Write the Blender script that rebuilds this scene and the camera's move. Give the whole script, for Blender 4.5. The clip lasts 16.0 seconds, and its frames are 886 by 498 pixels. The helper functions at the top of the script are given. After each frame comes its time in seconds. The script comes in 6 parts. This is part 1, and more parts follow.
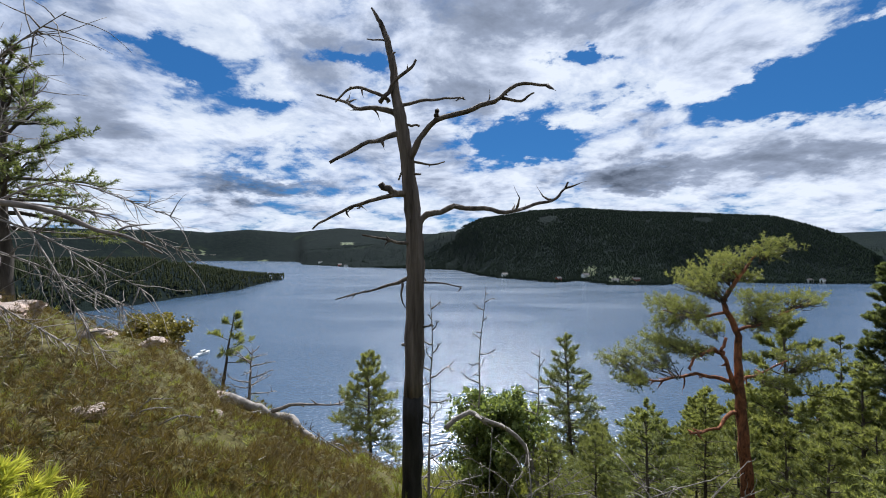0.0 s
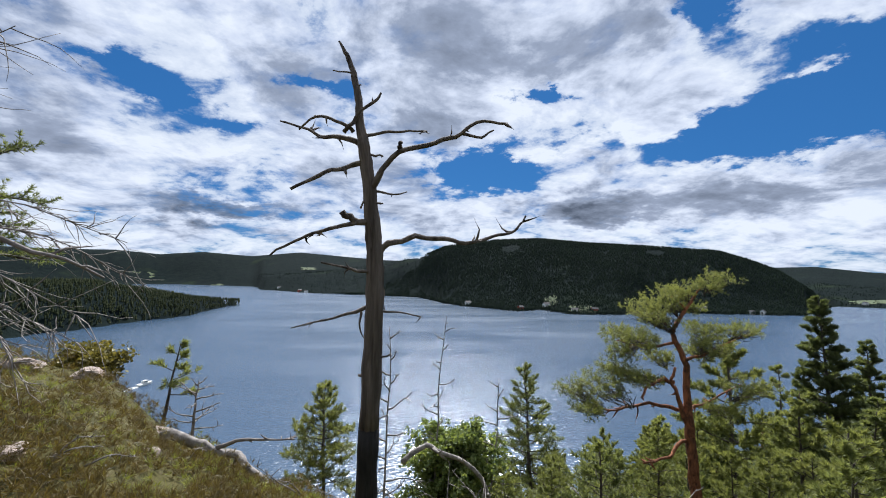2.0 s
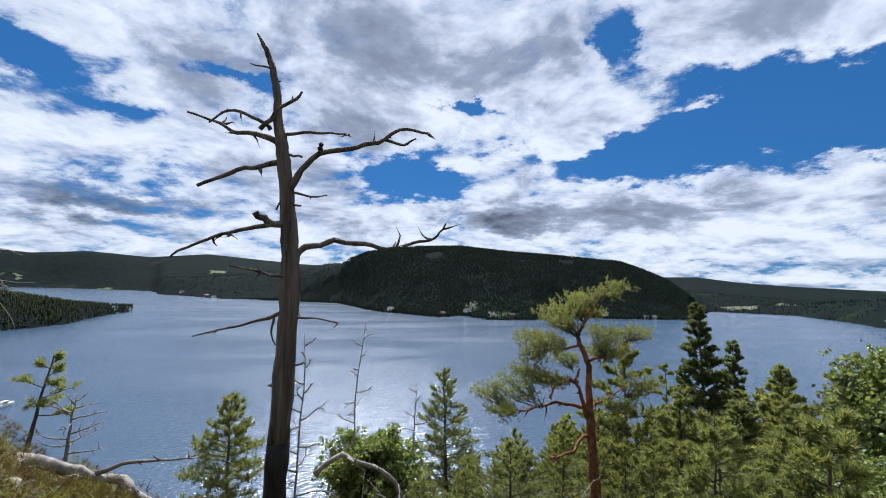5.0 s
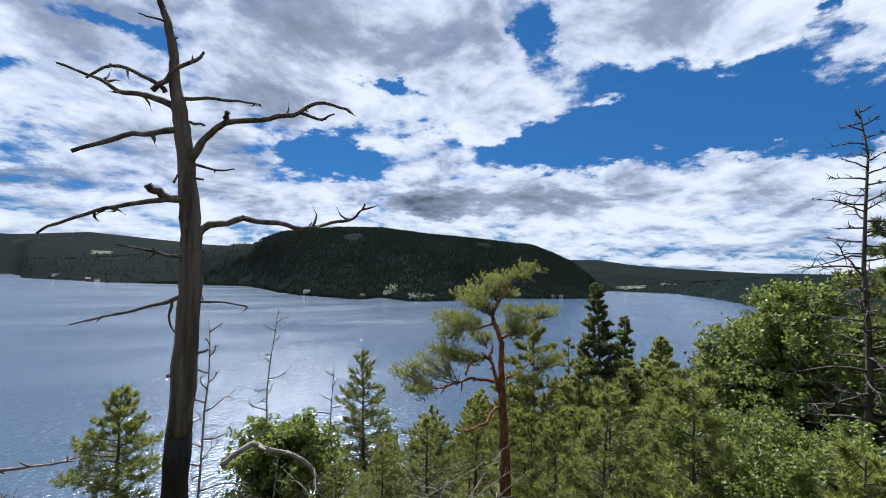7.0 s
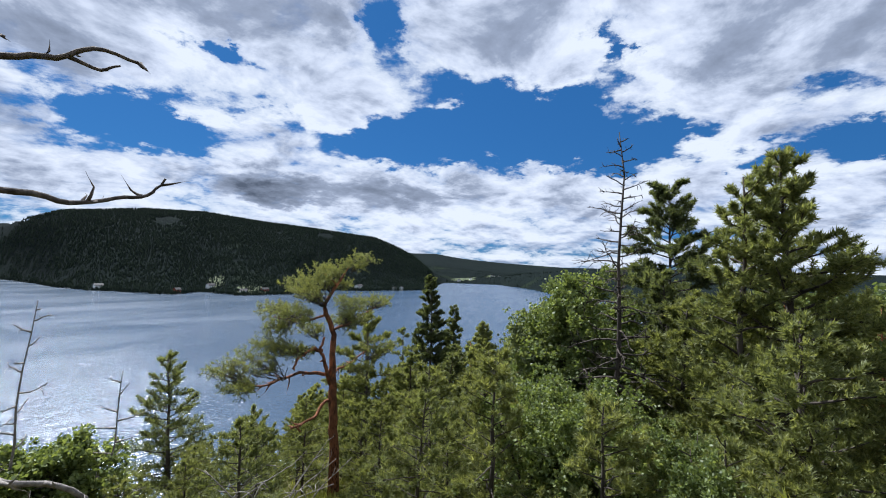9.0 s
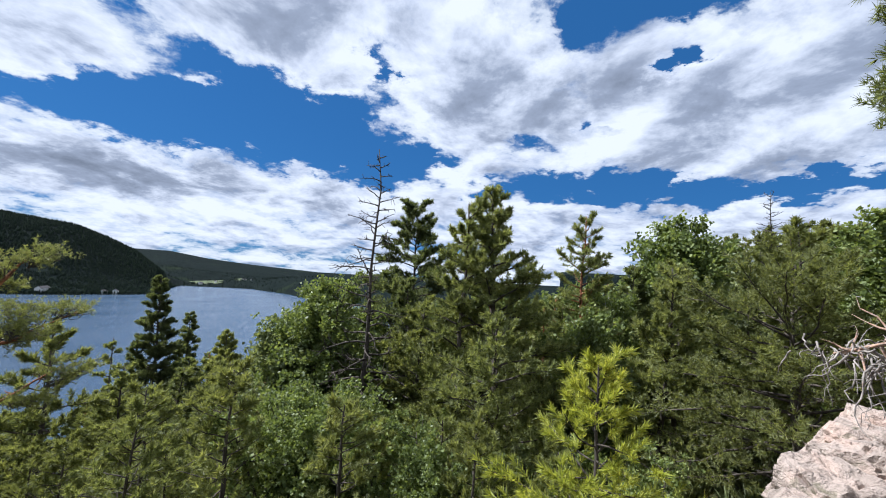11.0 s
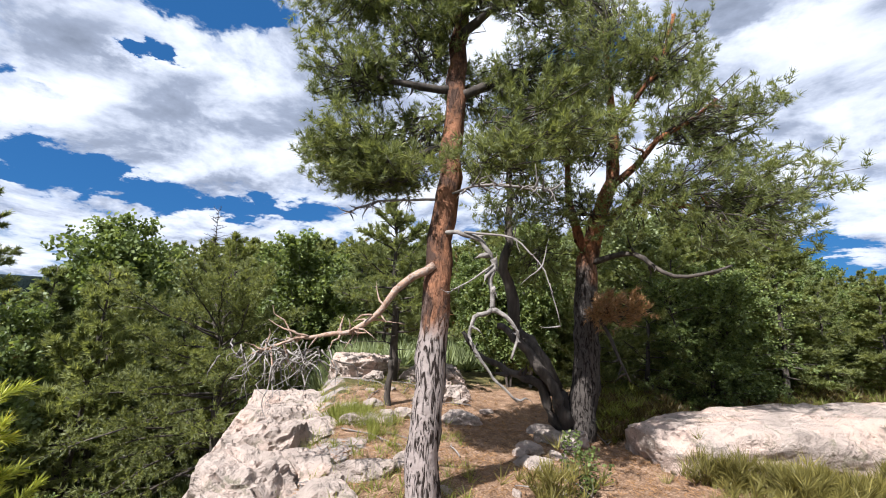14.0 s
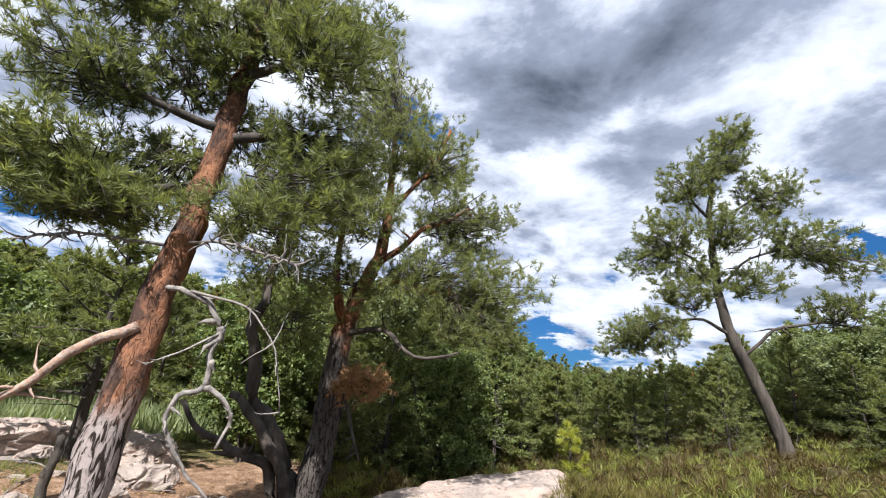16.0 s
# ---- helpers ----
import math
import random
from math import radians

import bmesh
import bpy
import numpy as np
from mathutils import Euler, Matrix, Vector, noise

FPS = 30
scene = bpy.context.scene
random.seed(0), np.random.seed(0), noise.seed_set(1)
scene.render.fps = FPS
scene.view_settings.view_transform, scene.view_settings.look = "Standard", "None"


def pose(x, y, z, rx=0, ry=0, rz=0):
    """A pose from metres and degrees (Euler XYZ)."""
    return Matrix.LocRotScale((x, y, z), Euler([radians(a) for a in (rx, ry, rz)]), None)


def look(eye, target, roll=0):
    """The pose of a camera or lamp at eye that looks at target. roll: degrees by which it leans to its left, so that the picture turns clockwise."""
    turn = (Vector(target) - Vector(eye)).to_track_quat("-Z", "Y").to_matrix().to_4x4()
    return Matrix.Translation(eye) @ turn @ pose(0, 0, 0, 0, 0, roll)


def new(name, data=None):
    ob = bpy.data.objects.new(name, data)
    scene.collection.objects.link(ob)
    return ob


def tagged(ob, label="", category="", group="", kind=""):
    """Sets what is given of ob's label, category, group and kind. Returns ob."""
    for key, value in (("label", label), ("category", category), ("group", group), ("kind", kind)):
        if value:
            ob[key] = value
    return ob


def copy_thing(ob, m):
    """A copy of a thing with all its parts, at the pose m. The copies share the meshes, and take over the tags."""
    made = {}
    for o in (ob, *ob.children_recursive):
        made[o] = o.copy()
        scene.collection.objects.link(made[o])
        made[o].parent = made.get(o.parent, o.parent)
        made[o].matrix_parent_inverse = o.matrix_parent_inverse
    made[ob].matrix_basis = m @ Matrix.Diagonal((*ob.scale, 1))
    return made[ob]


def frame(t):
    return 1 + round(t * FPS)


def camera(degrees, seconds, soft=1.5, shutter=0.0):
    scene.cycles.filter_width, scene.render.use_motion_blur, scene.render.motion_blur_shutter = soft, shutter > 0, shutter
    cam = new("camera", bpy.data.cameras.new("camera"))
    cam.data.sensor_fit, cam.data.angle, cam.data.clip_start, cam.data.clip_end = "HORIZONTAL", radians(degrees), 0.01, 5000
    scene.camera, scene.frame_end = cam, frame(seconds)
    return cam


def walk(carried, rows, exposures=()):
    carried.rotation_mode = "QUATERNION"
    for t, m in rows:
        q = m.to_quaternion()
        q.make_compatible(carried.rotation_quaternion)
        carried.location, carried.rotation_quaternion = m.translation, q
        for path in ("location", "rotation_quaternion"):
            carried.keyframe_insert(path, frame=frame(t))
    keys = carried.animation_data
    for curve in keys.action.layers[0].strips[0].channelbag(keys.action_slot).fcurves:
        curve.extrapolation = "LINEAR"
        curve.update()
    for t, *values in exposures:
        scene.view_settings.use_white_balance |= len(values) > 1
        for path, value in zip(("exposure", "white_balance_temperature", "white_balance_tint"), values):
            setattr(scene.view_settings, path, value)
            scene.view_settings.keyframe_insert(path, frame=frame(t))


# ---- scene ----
cam = camera(93.9, 16.0, soft=1.0)
PATH = [
    (0, (0.001, -0.034, 1.606), (0.001, 1.966, 1.623), 0.0),
    (0.5, (-0.002, -0.04, 1.611), (0.059, 1.958, 1.683), 0.2),
    (1, (0.024, -0.07, 1.618), (0.13, 1.924, 1.731), 0.4),
    (1.5, (0.042, -0.07, 1.631), (0.181, 1.921, 1.765), 0.7),
    (2, (0.049, -0.081, 1.636), (0.22, 1.906, 1.786), 1.0),
    (2.5, (0.039, -0.091, 1.633), (0.246, 1.892, 1.798), 1.3),
    (3, (0.049, -0.114, 1.633), (0.301, 1.862, 1.81), 1.5),
    (3.5, (0.061, -0.127, 1.63), (0.379, 1.838, 1.823), 1.5),
    (4, (0.06, -0.117, 1.642), (0.449, 1.835, 1.84), 1.4),
    (6.5, (0.14, -0.175, 1.623), (0.923, 1.66, 1.76), 1.6),
    (7, (0.097, -0.14, 1.627), (0.988, 1.647, 1.737), 1.4),
    (7.5, (0.066, -0.14, 1.63), (1.088, 1.577, 1.719), 1.3),
    (8, (0.209, -0.285, 1.601), (1.382, 1.332, 1.683), 1.6),
    (8.5, (0.253, -0.303, 1.592), (1.595, 1.178, 1.676), 1.8),
    (8.7, (0.258, -0.294, 1.583), (1.659, 1.13, 1.672), 1.8),
    (10.8, (0.223, -0.415, 1.589), (2.157, 0.069, 1.746), 3.6),
    (11, (0.237, -0.402, 1.576), (2.201, -0.067, 1.749), 3.5),
    (11.5, (0.326, -0.428, 1.559), (2.316, -0.424, 1.763), 3.2),
    (12, (0.621, -0.45, 1.616), (2.569, -0.832, 1.86), 2.9),
    (12.5, (0.634, -0.449, 1.613), (2.456, -1.225, 1.892), 2.4),
    (13, (0.616, -0.466, 1.611), (2.223, -1.618, 1.91), 2.1),
    (13.5, (0.592, -0.503, 1.62), (1.948, -1.943, 1.92), 1.6),
    (14, (0.532, -0.549, 1.627), (1.577, -2.225, 1.939), 1.5),
    (14.5, (0.526, -0.588, 1.661), (1.157, -2.45, 2.031), 2.0),
    (15, (0.255, -0.672, 1.853), (0.727, -2.567, 2.285), 3.8),
    (15.5, (0.242, -0.677, 1.868), (0.532, -2.572, 2.438), 4.6),
    (16, (0.238, -0.691, 1.877), (0.34, -2.593, 2.488), 5.3),
]
walk(cam, [(t, look(a, b, c)) for t, a, b, c in PATH], exposures=[(0, 0.92, 5800, 10), (8.7, 0.92, 5700, 10), (11, 1.02, 5700, 10), (13.5, 1.2, 5900, 11), (16, 1.2, 5950, 11)])

# ---- light ----
SUN_AZ, SUN_EL = 7.0, 51.0


def bearing(az, el=0.0):
    a, e = radians(az), radians(el)
    return Vector((math.sin(a) * math.cos(e), math.cos(a) * math.cos(e), math.sin(e)))


sun = new("sun", bpy.data.lights.new("sun", "SUN"))
sun.data.energy, sun.data.angle, sun.data.color = 5.0, radians(0.6), (1.0, 0.95, 0.87)
sun.matrix_world = look(bearing(SUN_AZ, SUN_EL) * 100, (0, 0, 0))


class Nodes:
    """Short hand for node trees."""

    def __init__(self, tree):
        self.tree = tree
        tree.nodes.clear()

    def add(self, kind, _props=None, **inputs):
        n = self.tree.nodes.new(kind)
        for k, v in (_props or {}).items():
            setattr_safe(n, k, v)
        for k, v in inputs.items():
            self.put(n, k.replace("_", " "), v)
        return n

    def put(self, n, key, v):
        sock = n.inputs[int(key)] if key.isdigit() else n.inputs[key]
        if isinstance(v, bpy.types.NodeSocket):
            self.tree.links.new(v, sock)
        else:
            sock.default_value = v

    def math(self, op, a, b=0.0, c=0.0, clamp=False):
        n = self.tree.nodes.new("ShaderNodeMath")
        n.operation, n.use_clamp = op, clamp
        for i, v in enumerate((a, b, c)):
            self.put(n, str(i), v)
        return n.outputs[0]

    def ramp(self, fac, stops):
        n = self.tree.nodes.new("ShaderNodeValToRGB")
        self.put(n, "0", fac)
        e = n.color_ramp.elements
        while len(e) < len(stops):
            e.new(0.5)
        for el, (p, c) in zip(e, stops):
            el.position, el.color = p, (*c, 1) if len(c) == 3 else c
        return n.outputs[0]

    def mix(self, fac, a, b, blend="MIX"):
        n = self.tree.nodes.new("ShaderNodeMix")
        n.data_type, n.blend_type = "RGBA", blend
        for i, v in ((0, fac), (6, a), (7, b)):
            if isinstance(v, tuple) and len(v) == 3:
                v = (*v, 1)
            self.put(n, str(i), v)
        return n.outputs[2]

    def noise(self, vec, scale, detail=4.0, rough=0.55, dist=0.0):
        n = self.tree.nodes.new("ShaderNodeTexNoise")
        if vec is not None:
            self.put(n, "Vector", vec)
        self.put(n, "Scale", scale), self.put(n, "Detail", detail)
        self.put(n, "Roughness", rough), self.put(n, "Distortion", dist)
        return n.outputs[0]

    def mapped(self, vec, scale=(1, 1, 1), loc=(0, 0, 0)):
        n = self.tree.nodes.new("ShaderNodeMapping")
        self.put(n, "0", vec)
        n.inputs["Scale"].default_value, n.inputs["Location"].default_value = scale, loc
        return n.outputs[0]


def setattr_safe(n, k, v):
    if k == "operation":
        n.operation = v
    elif k == "sky_type":
        n.sky_type = v


def make_sky():
    world = bpy.data.worlds.new("sky")
    scene.world = world
    world.use_nodes = True
    g = Nodes(world.node_tree)
    d = g.add("ShaderNodeTexCoord").outputs["Generated"]
    sky = g.add("ShaderNodeTexSky", {"sky_type": "NISHITA"})
    sky.sun_disc = False
    sky.sun_elevation, sky.sun_rotation = radians(SUN_EL), radians(SUN_AZ)
    sky.air_density, sky.dust_density, sky.ozone_density = 1.0, 0.3, 3.0
    xyz = g.add("ShaderNodeSeparateXYZ", Vector=d)
    x, y, z = xyz.outputs
    az = g.math("MULTIPLY", g.math("ARCTAN2", x, y), 57.2958)
    el = g.math("MULTIPLY", g.math("ARCSINE", z), 57.2958)
    # cloud layer as seen from below: a plane overhead
    depth = g.math("ADD", g.math("MAXIMUM", z, 0.0), 0.24)
    flat = g.add("ShaderNodeCombineXYZ", X=g.math("DIVIDE", x, depth), Y=g.math("DIVIDE", y, depth), Z=g.math("MULTIPLY", z, 1.2)).outputs[0]
    big = g.noise(g.mapped(flat, loc=(3.1, 1.7, 0.4)), 2.7, 11.0, 0.62, 0.25)
    above = g.noise(g.mapped(flat, (0.94, 0.94, 0.94), (3.1, 1.7, 0.4)), 2.7, 6.0, 0.58, 0.25)
    fine = g.noise(flat, 10.0, 7.0, 0.62)
    cover = g.math("ADD", g.math("MULTIPLY", g.math("SUBTRACT", big, 0.5), 1.7), g.math("MULTIPLY", g.math("SUBTRACT", fine, 0.5), 0.5))

    def bump(a0, e0, wa, we, weight, into, wrap=False):
        da = g.math("SUBTRACT", az, a0)
        if wrap:
            da = g.math("WRAP", da, 180.0, -180.0)
        p = g.math("POWER", g.math("ABSOLUTE", g.math("DIVIDE", da, wa)), 2.0)
        q = g.math("POWER", g.math("ABSOLUTE", g.math("DIVIDE", g.math("SUBTRACT", el, e0), we)), 2.0)
        v = g.math("EXPONENT", g.math("MULTIPLY", g.math("ADD", p, q), -1.0))
        return g.math("MULTIPLY_ADD", v, weight, into)

    cover = g.math("ADD", cover, 0.3)
    # ragged outlines for the openings
    w1, w2 = g.noise(g.mapped(flat, loc=(7.0, 2.0, 1.0)), 4.5, 6.0, 0.65), g.noise(g.mapped(flat, loc=(1.0, 9.0, 4.0)), 4.5, 6.0, 0.65)
    az = g.math("MULTIPLY_ADD", g.math("SUBTRACT", w1, 0.5), 18.0, az)
    el = g.math("MULTIPLY_ADD", g.math("SUBTRACT", w2, 0.5), 9.0, el)
    for spot in CLOUD_GAPS + CLOUD_BANKS:
        cover = bump(*spot, cover, abs(spot[0]) + 3 * spot[2] > 180)
    dens = g.ramp(cover, [(0.0, (0, 0, 0)), (0.08, (0.14, 0.14, 0.14)), (0.22, (0.74, 0.74, 0.74)), (0.42, (1, 1, 1))])
    shade_n = g.noise(g.mapped(flat, loc=(3.25, 1.82, 0.36)), 2.6, 8.0, 0.58, 0.3)
    under = g.math("MULTIPLY", g.math("SUBTRACT", cover, 0.25), 0.3)
    under = g.math("ADD", under, g.math("MULTIPLY", g.math("SUBTRACT", above, big), 1.5))
    under = g.math("ADD", under, g.math("MULTIPLY", g.math("SUBTRACT", shade_n, 0.47), 1.1))
    for spot in CLOUD_DARK:
        under = bump(*spot, under, abs(spot[0]) + 3 * spot[2] > 180)
    shade = g.ramp(under, [(0.0, (0.98, 0.99, 1.0)), (0.14, (0.8, 0.83, 0.91)), (0.36, (0.4, 0.44, 0.53)), (0.9, (0.12, 0.14, 0.18))])
    clear = g.mix(1.0, sky.outputs[0], (0.33, 0.67, 1.0), "MULTIPLY")
    blue = g.add("ShaderNodeBackground", Color=g.mix(0.5, clear, (0.7, 2.8, 6.8)), Strength=0.034)
    white = g.add("ShaderNodeBackground", Color=shade, Strength=0.48)
    both = g.add("ShaderNodeMixShader")
    g.put(both, "0", dens), g.put(both, "1", blue.outputs[0]), g.put(both, "2", white.outputs[0])
    out = g.add("ShaderNodeOutputWorld")
    g.put(out, "Surface", both.outputs[0])


# bearing, height, half widths (degrees) and weight of openings, banks and dark bellies
CLOUD_GAPS = [(-35, 22.1, 3.7, 1.2, -0.7), (-30, 20.9, 2.9, 1.1, -0.6), (-13, 24.3, 5.2, 1.0, -0.5), (-23, 18.3, 2.6, 1.0, -0.4), (17, 24.8, 2.5, 1.0, -0.45), (51, 20.5, 8.9, 4.2, -0.95), (42, 16.8, 10, 2.4, -0.9), (19, 24.6, 4.0, 1.3, -0.5), (10, 15.0, 6.5, 3.2, -0.9), (25, 17.6, 4.5, 1.8, -0.4), (-31, 21.1, 3.1, 1.0, -0.4), (61, 18.0, 9.0, 3.4, -0.7), (75, 15.9, 4.8, 2.4, -0.7), (38, 30.4, 2.8, 3.6, -0.7), (70, 28.2, 1.5, 3.3, -0.6), (85, 12.5, 1.9, 1.0, -0.5), (66, 19.6, 5.0, 4.1, -0.6), (70, 15.0, 4.0, 1.5, -0.6), (112, 35.8, 10.0, 3.6, -1.0), (99, 32.6, 3.3, 3.8, -0.7), (96, 25.5, 4.7, 1.7, -0.55), (109, 27.0, 2.9, 1.3, -0.6), (90, 19.1, 2.9, 1.3, -0.4), (95, 13.8, 9.8, 1.5, -0.7), (120, 13.1, 10.7, 1.0, -0.7), (123, 35.6, 8.5, 1.6, -0.9), (111, 32.6, 3.3, 1.0, -0.5), (110, 27.6, 2.1, 1.6, -0.8), (99, 21.8, 1.5, 1.2, -0.6), (103, 20.3, 2.5, 1.0, -0.45), (105, 13.8, 6.1, 1.7, -0.85), (118, 12.3, 9.1, 1.2, -0.8), (169, 36.7, 3.8, 1.4, -0.6), (169, 33.4, 7.0, 1.8, -1.0), (-170, 7.2, 3.3, 2.2, -0.9), (-135, 16.5, 1.5, 2.1, -0.9), (-166, 4.6, 4.2, 1.3, -0.7)]
CLOUD_BANKS = [(9, 25.2, 18.5, 5.7, 0.35), (-41, 11.5, 9.0, 5.7, 0.25), (47, 22.3, 2.4, 1.1, 0.7), (33, 19.8, 5.6, 2.4, 0.6), (20, 17.3, 4.3, 1.0, 0.5), (38, 9.3, 23.5, 2.8, 0.4), (56, 28.7, 9.5, 4.2, 0.75), (81, 23.2, 5.9, 3.6, 0.75), (83, 15.8, 3.8, 1.6, 0.5), (63, 26.0, 4.3, 1.7, 0.7), (83, 28.6, 10.2, 5.2, 0.8), (113, 22.4, 17.3, 5.8, 0.6), (129, 34.0, 4.4, 5.3, 0.5), (65, 11.4, 8.6, 2.3, 0.5), (110, 23.5, 11.4, 4.0, 0.4), (111, 13.6, 1.8, 1.0, 0.5), (114, 8.0, 11.0, 1.9, 0.4), (-166, 32.6, 27.2, 17.2, 0.5), (-143, 40.4, 18.5, 5.4, 0.4)]
CLOUD_DARK = [(-26, 8.2, 5.6, 1.7, 0.55), (28, 8.7, 6.7, 1.7, 0.4), (-13, 26.2, 8.2, 3.7, 0.35), (0, 20.8, 4.7, 2.4, 0.35), (11, 28.7, 9.7, 2.1, 0.3), (-42, 16.2, 6.5, 5.9, 0.2), (-3, 32.1, 8.5, 3.0, 0.3), (-21, 8.5, 7.9, 1.3, 0.4), (44, 10.2, 8.5, 1.6, 0.25), (28, 29.9, 4.5, 3.8, 0.2), (22, 9.7, 7.9, 1.8, 0.3), (31, 29.4, 3.9, 3.7, 0.15), (89, 31.1, 5.2, 4.3, 0.12), (63, 9.2, 3.9, 1.4, 0.15), (-170, 38.3, 10.6, 6.1, 0.5), (-150, 41.7, 12.0, 3.6, 0.42), (-136, 27.0, 5.7, 3.2, 0.35), (-156, 30.3, 5.8, 2.7, 0.3), (-173, 32.2, 5.3, 1.6, 0.4)]
make_sky()

# ---- materials ----
def material(name):
    m = bpy.data.materials.new(name)
    m.use_nodes = True
    g = Nodes(m.node_tree)
    out = g.add("ShaderNodeOutputMaterial")
    return m, g, out


def coords(g):
    return g.add("ShaderNodeTexCoord").outputs["Object"]


def finish(g, out, color, rough=0.8, bump=None, strength=0.4, dist=0.02, metal=0.0, spec=0.3):
    b = g.add("ShaderNodeBsdfPrincipled")
    g.put(b, "Base Color", color if not isinstance(color, tuple) else (*color[:3], 1))
    g.put(b, "Roughness", rough), g.put(b, "Metallic", metal), g.put(b, "Specular IOR Level", spec)
    if bump is not None:
        n = g.add("ShaderNodeBump", Height=bump, Strength=strength, Distance=dist)
        g.put(b, "Normal", n.outputs[0])
    g.put(out, "Surface", b.outputs[0])
    return b


def two_tone(name, dark, light, scale, rough=0.85, stretch=(1, 1, 1), strength=0.5, dist=0.02, third=None, detail=6.0):
    m, g, out = material(name)
    v = g.mapped(coords(g), stretch)
    a, b = g.noise(v, scale, detail, 0.6, 0.3), g.noise(v, scale * 5.3, 4.0, 0.6)
    c = g.ramp(a, [(0.3, dark), (0.7, light)])
    if third:
        c = g.mix(g.ramp(b, [(0.45, (0, 0, 0)), (0.7, (1, 1, 1))]), c, third)
    h = g.math("ADD", a, g.math("MULTIPLY", b, 0.5))
    finish(g, out, c, rough, h, strength, dist)
    return m


def foliage(name, dark, light, tip, through_light=0.52, rough=0.5, spec=0.35):
    m, g, out = material(name)
    isl = g.add("ShaderNodeNewGeometry").outputs["Random Per Island"]
    n = g.noise(coords(g), 1.1, 3.0, 0.6)
    rnd = g.add("ShaderNodeObjectInfo").outputs["Random"]
    f = g.math("ADD", g.math("MULTIPLY", isl, 0.5), g.math("MULTIPLY", n, 0.6))
    f = g.math("ADD", f, g.math("MULTIPLY", g.math("SUBTRACT", rnd, 0.5), 0.15))
    c = g.ramp(f, [(0.15, dark), (0.6, light), (0.95, tip)])
    p = g.add("ShaderNodeBsdfPrincipled", Roughness=rough)
    g.put(p, "Base Color", c), g.put(p, "Specular IOR Level", spec)
    t = g.add("ShaderNodeBsdfTranslucent")
    g.put(t, "Color", g.mix(1.0, c, (1.2, 1.15, 0.6), "MULTIPLY"))
    mx = g.add("ShaderNodeMixShader")
    g.put(mx, "0", through_light), g.put(mx, "1", p.outputs[0]), g.put(mx, "2", t.outputs[0])
    g.put(out, "Surface", mx.outputs[0])
    return m


def bark_pine(name, low, cracks, high, z0, z1):
    """Scaly grey bark below that gives way to flaky orange bark above."""
    m, g, out = material(name)
    v = coords(g)
    cr = g.ramp(g.noise(g.mapped(v, (1, 1, 0.24)), 30.0, 3.0, 0.55, 1.0), [(0.4, (0, 0, 0)), (0.5, (1, 1, 1))])
    n = g.noise(v, 14.0, 6.0, 0.65, 0.4)
    z = g.add("ShaderNodeSeparateXYZ", Vector=v).outputs[2]
    zz = g.math("ADD", z, g.math("MULTIPLY", g.math("SUBTRACT", g.noise(v, 2.2, 4.0), 0.5), 1.4))
    k = g.math("DIVIDE", g.math("SUBTRACT", zz, z0), z1 - z0, clamp=True)
    scaly = g.mix(cr, cracks, g.mix(n, tuple(c * 0.55 for c in low), low))
    flaky = g.mix(g.ramp(g.noise(g.mapped(v, (1, 1, 0.5)), 6.0, 7.0, 0.7, 0.5), [(0.42, (0, 0, 0)), (0.6, (1, 1, 1))]), (high[0] * 0.22, high[1] * 0.28, high[2] * 0.38), high)
    c = g.mix(k, scaly, flaky)
    h = g.math("ADD", g.math("MULTIPLY", cr, 0.8), n)
    finish(g, out, c, 0.9, h, 0.8, 0.03, spec=0.15)
    return m


M_BARK = bark_pine("pine_bark", (0.36, 0.3, 0.275), (0.025, 0.018, 0.015), (0.27, 0.125, 0.068), 1.35, 1.75)
M_BARK_FORK = bark_pine("fork_pine_bark", (0.1, 0.085, 0.075), (0.018, 0.014, 0.012), (0.4, 0.17, 0.08), 2.1, 2.7)
M_BARK_RED = bark_pine("red_pine_bark", (0.24, 0.1, 0.05), (0.05, 0.025, 0.018), (0.4, 0.16, 0.075), 1.2, 4.0)
M_BARK_LIMB = two_tone("peeling_limb_bark", (0.13, 0.075, 0.05), (0.42, 0.27, 0.19), 9.0, 0.9, (1, 1, 1), 0.7, third=(0.3, 0.26, 0.23))
M_BARK_DARK = two_tone("dark_bark", (0.022, 0.018, 0.015), (0.1, 0.082, 0.068), 9.0, 0.95, (1, 1, 0.25), 0.8)
M_BARK_BIRCH = two_tone("birch_bark", (0.12, 0.11, 0.1), (0.5, 0.48, 0.45), 6.0, 0.8, (1, 1, 2.5), 0.4)
M_DEADWOOD = two_tone("weathered_deadwood", (0.02, 0.015, 0.012), (0.2, 0.165, 0.135), 9.0, 0.9, (1, 1, 0.07), 1.0, 0.05)
M_CHAR = two_tone("charred_wood", (0.006, 0.006, 0.006), (0.03, 0.027, 0.025), 11.0, 0.8, (1, 1, 0.2), 0.9, 0.03)
M_SILVER = two_tone("silvered_wood", (0.075, 0.065, 0.058), (0.33, 0.295, 0.265), 14.0, 0.85, (1, 1, 1), 0.5)
M_TWIG = two_tone("grey_twig", (0.1, 0.085, 0.075), (0.27, 0.24, 0.22), 8.0, 0.9)
M_NEEDLE = foliage("pine_needles", (0.075, 0.093, 0.04), (0.19, 0.215, 0.082), (0.36, 0.375, 0.15))
M_NEEDLE_YEL = foliage("yellowish_pine_needles", (0.085, 0.1, 0.04), (0.19, 0.21, 0.075), (0.35, 0.36, 0.14))
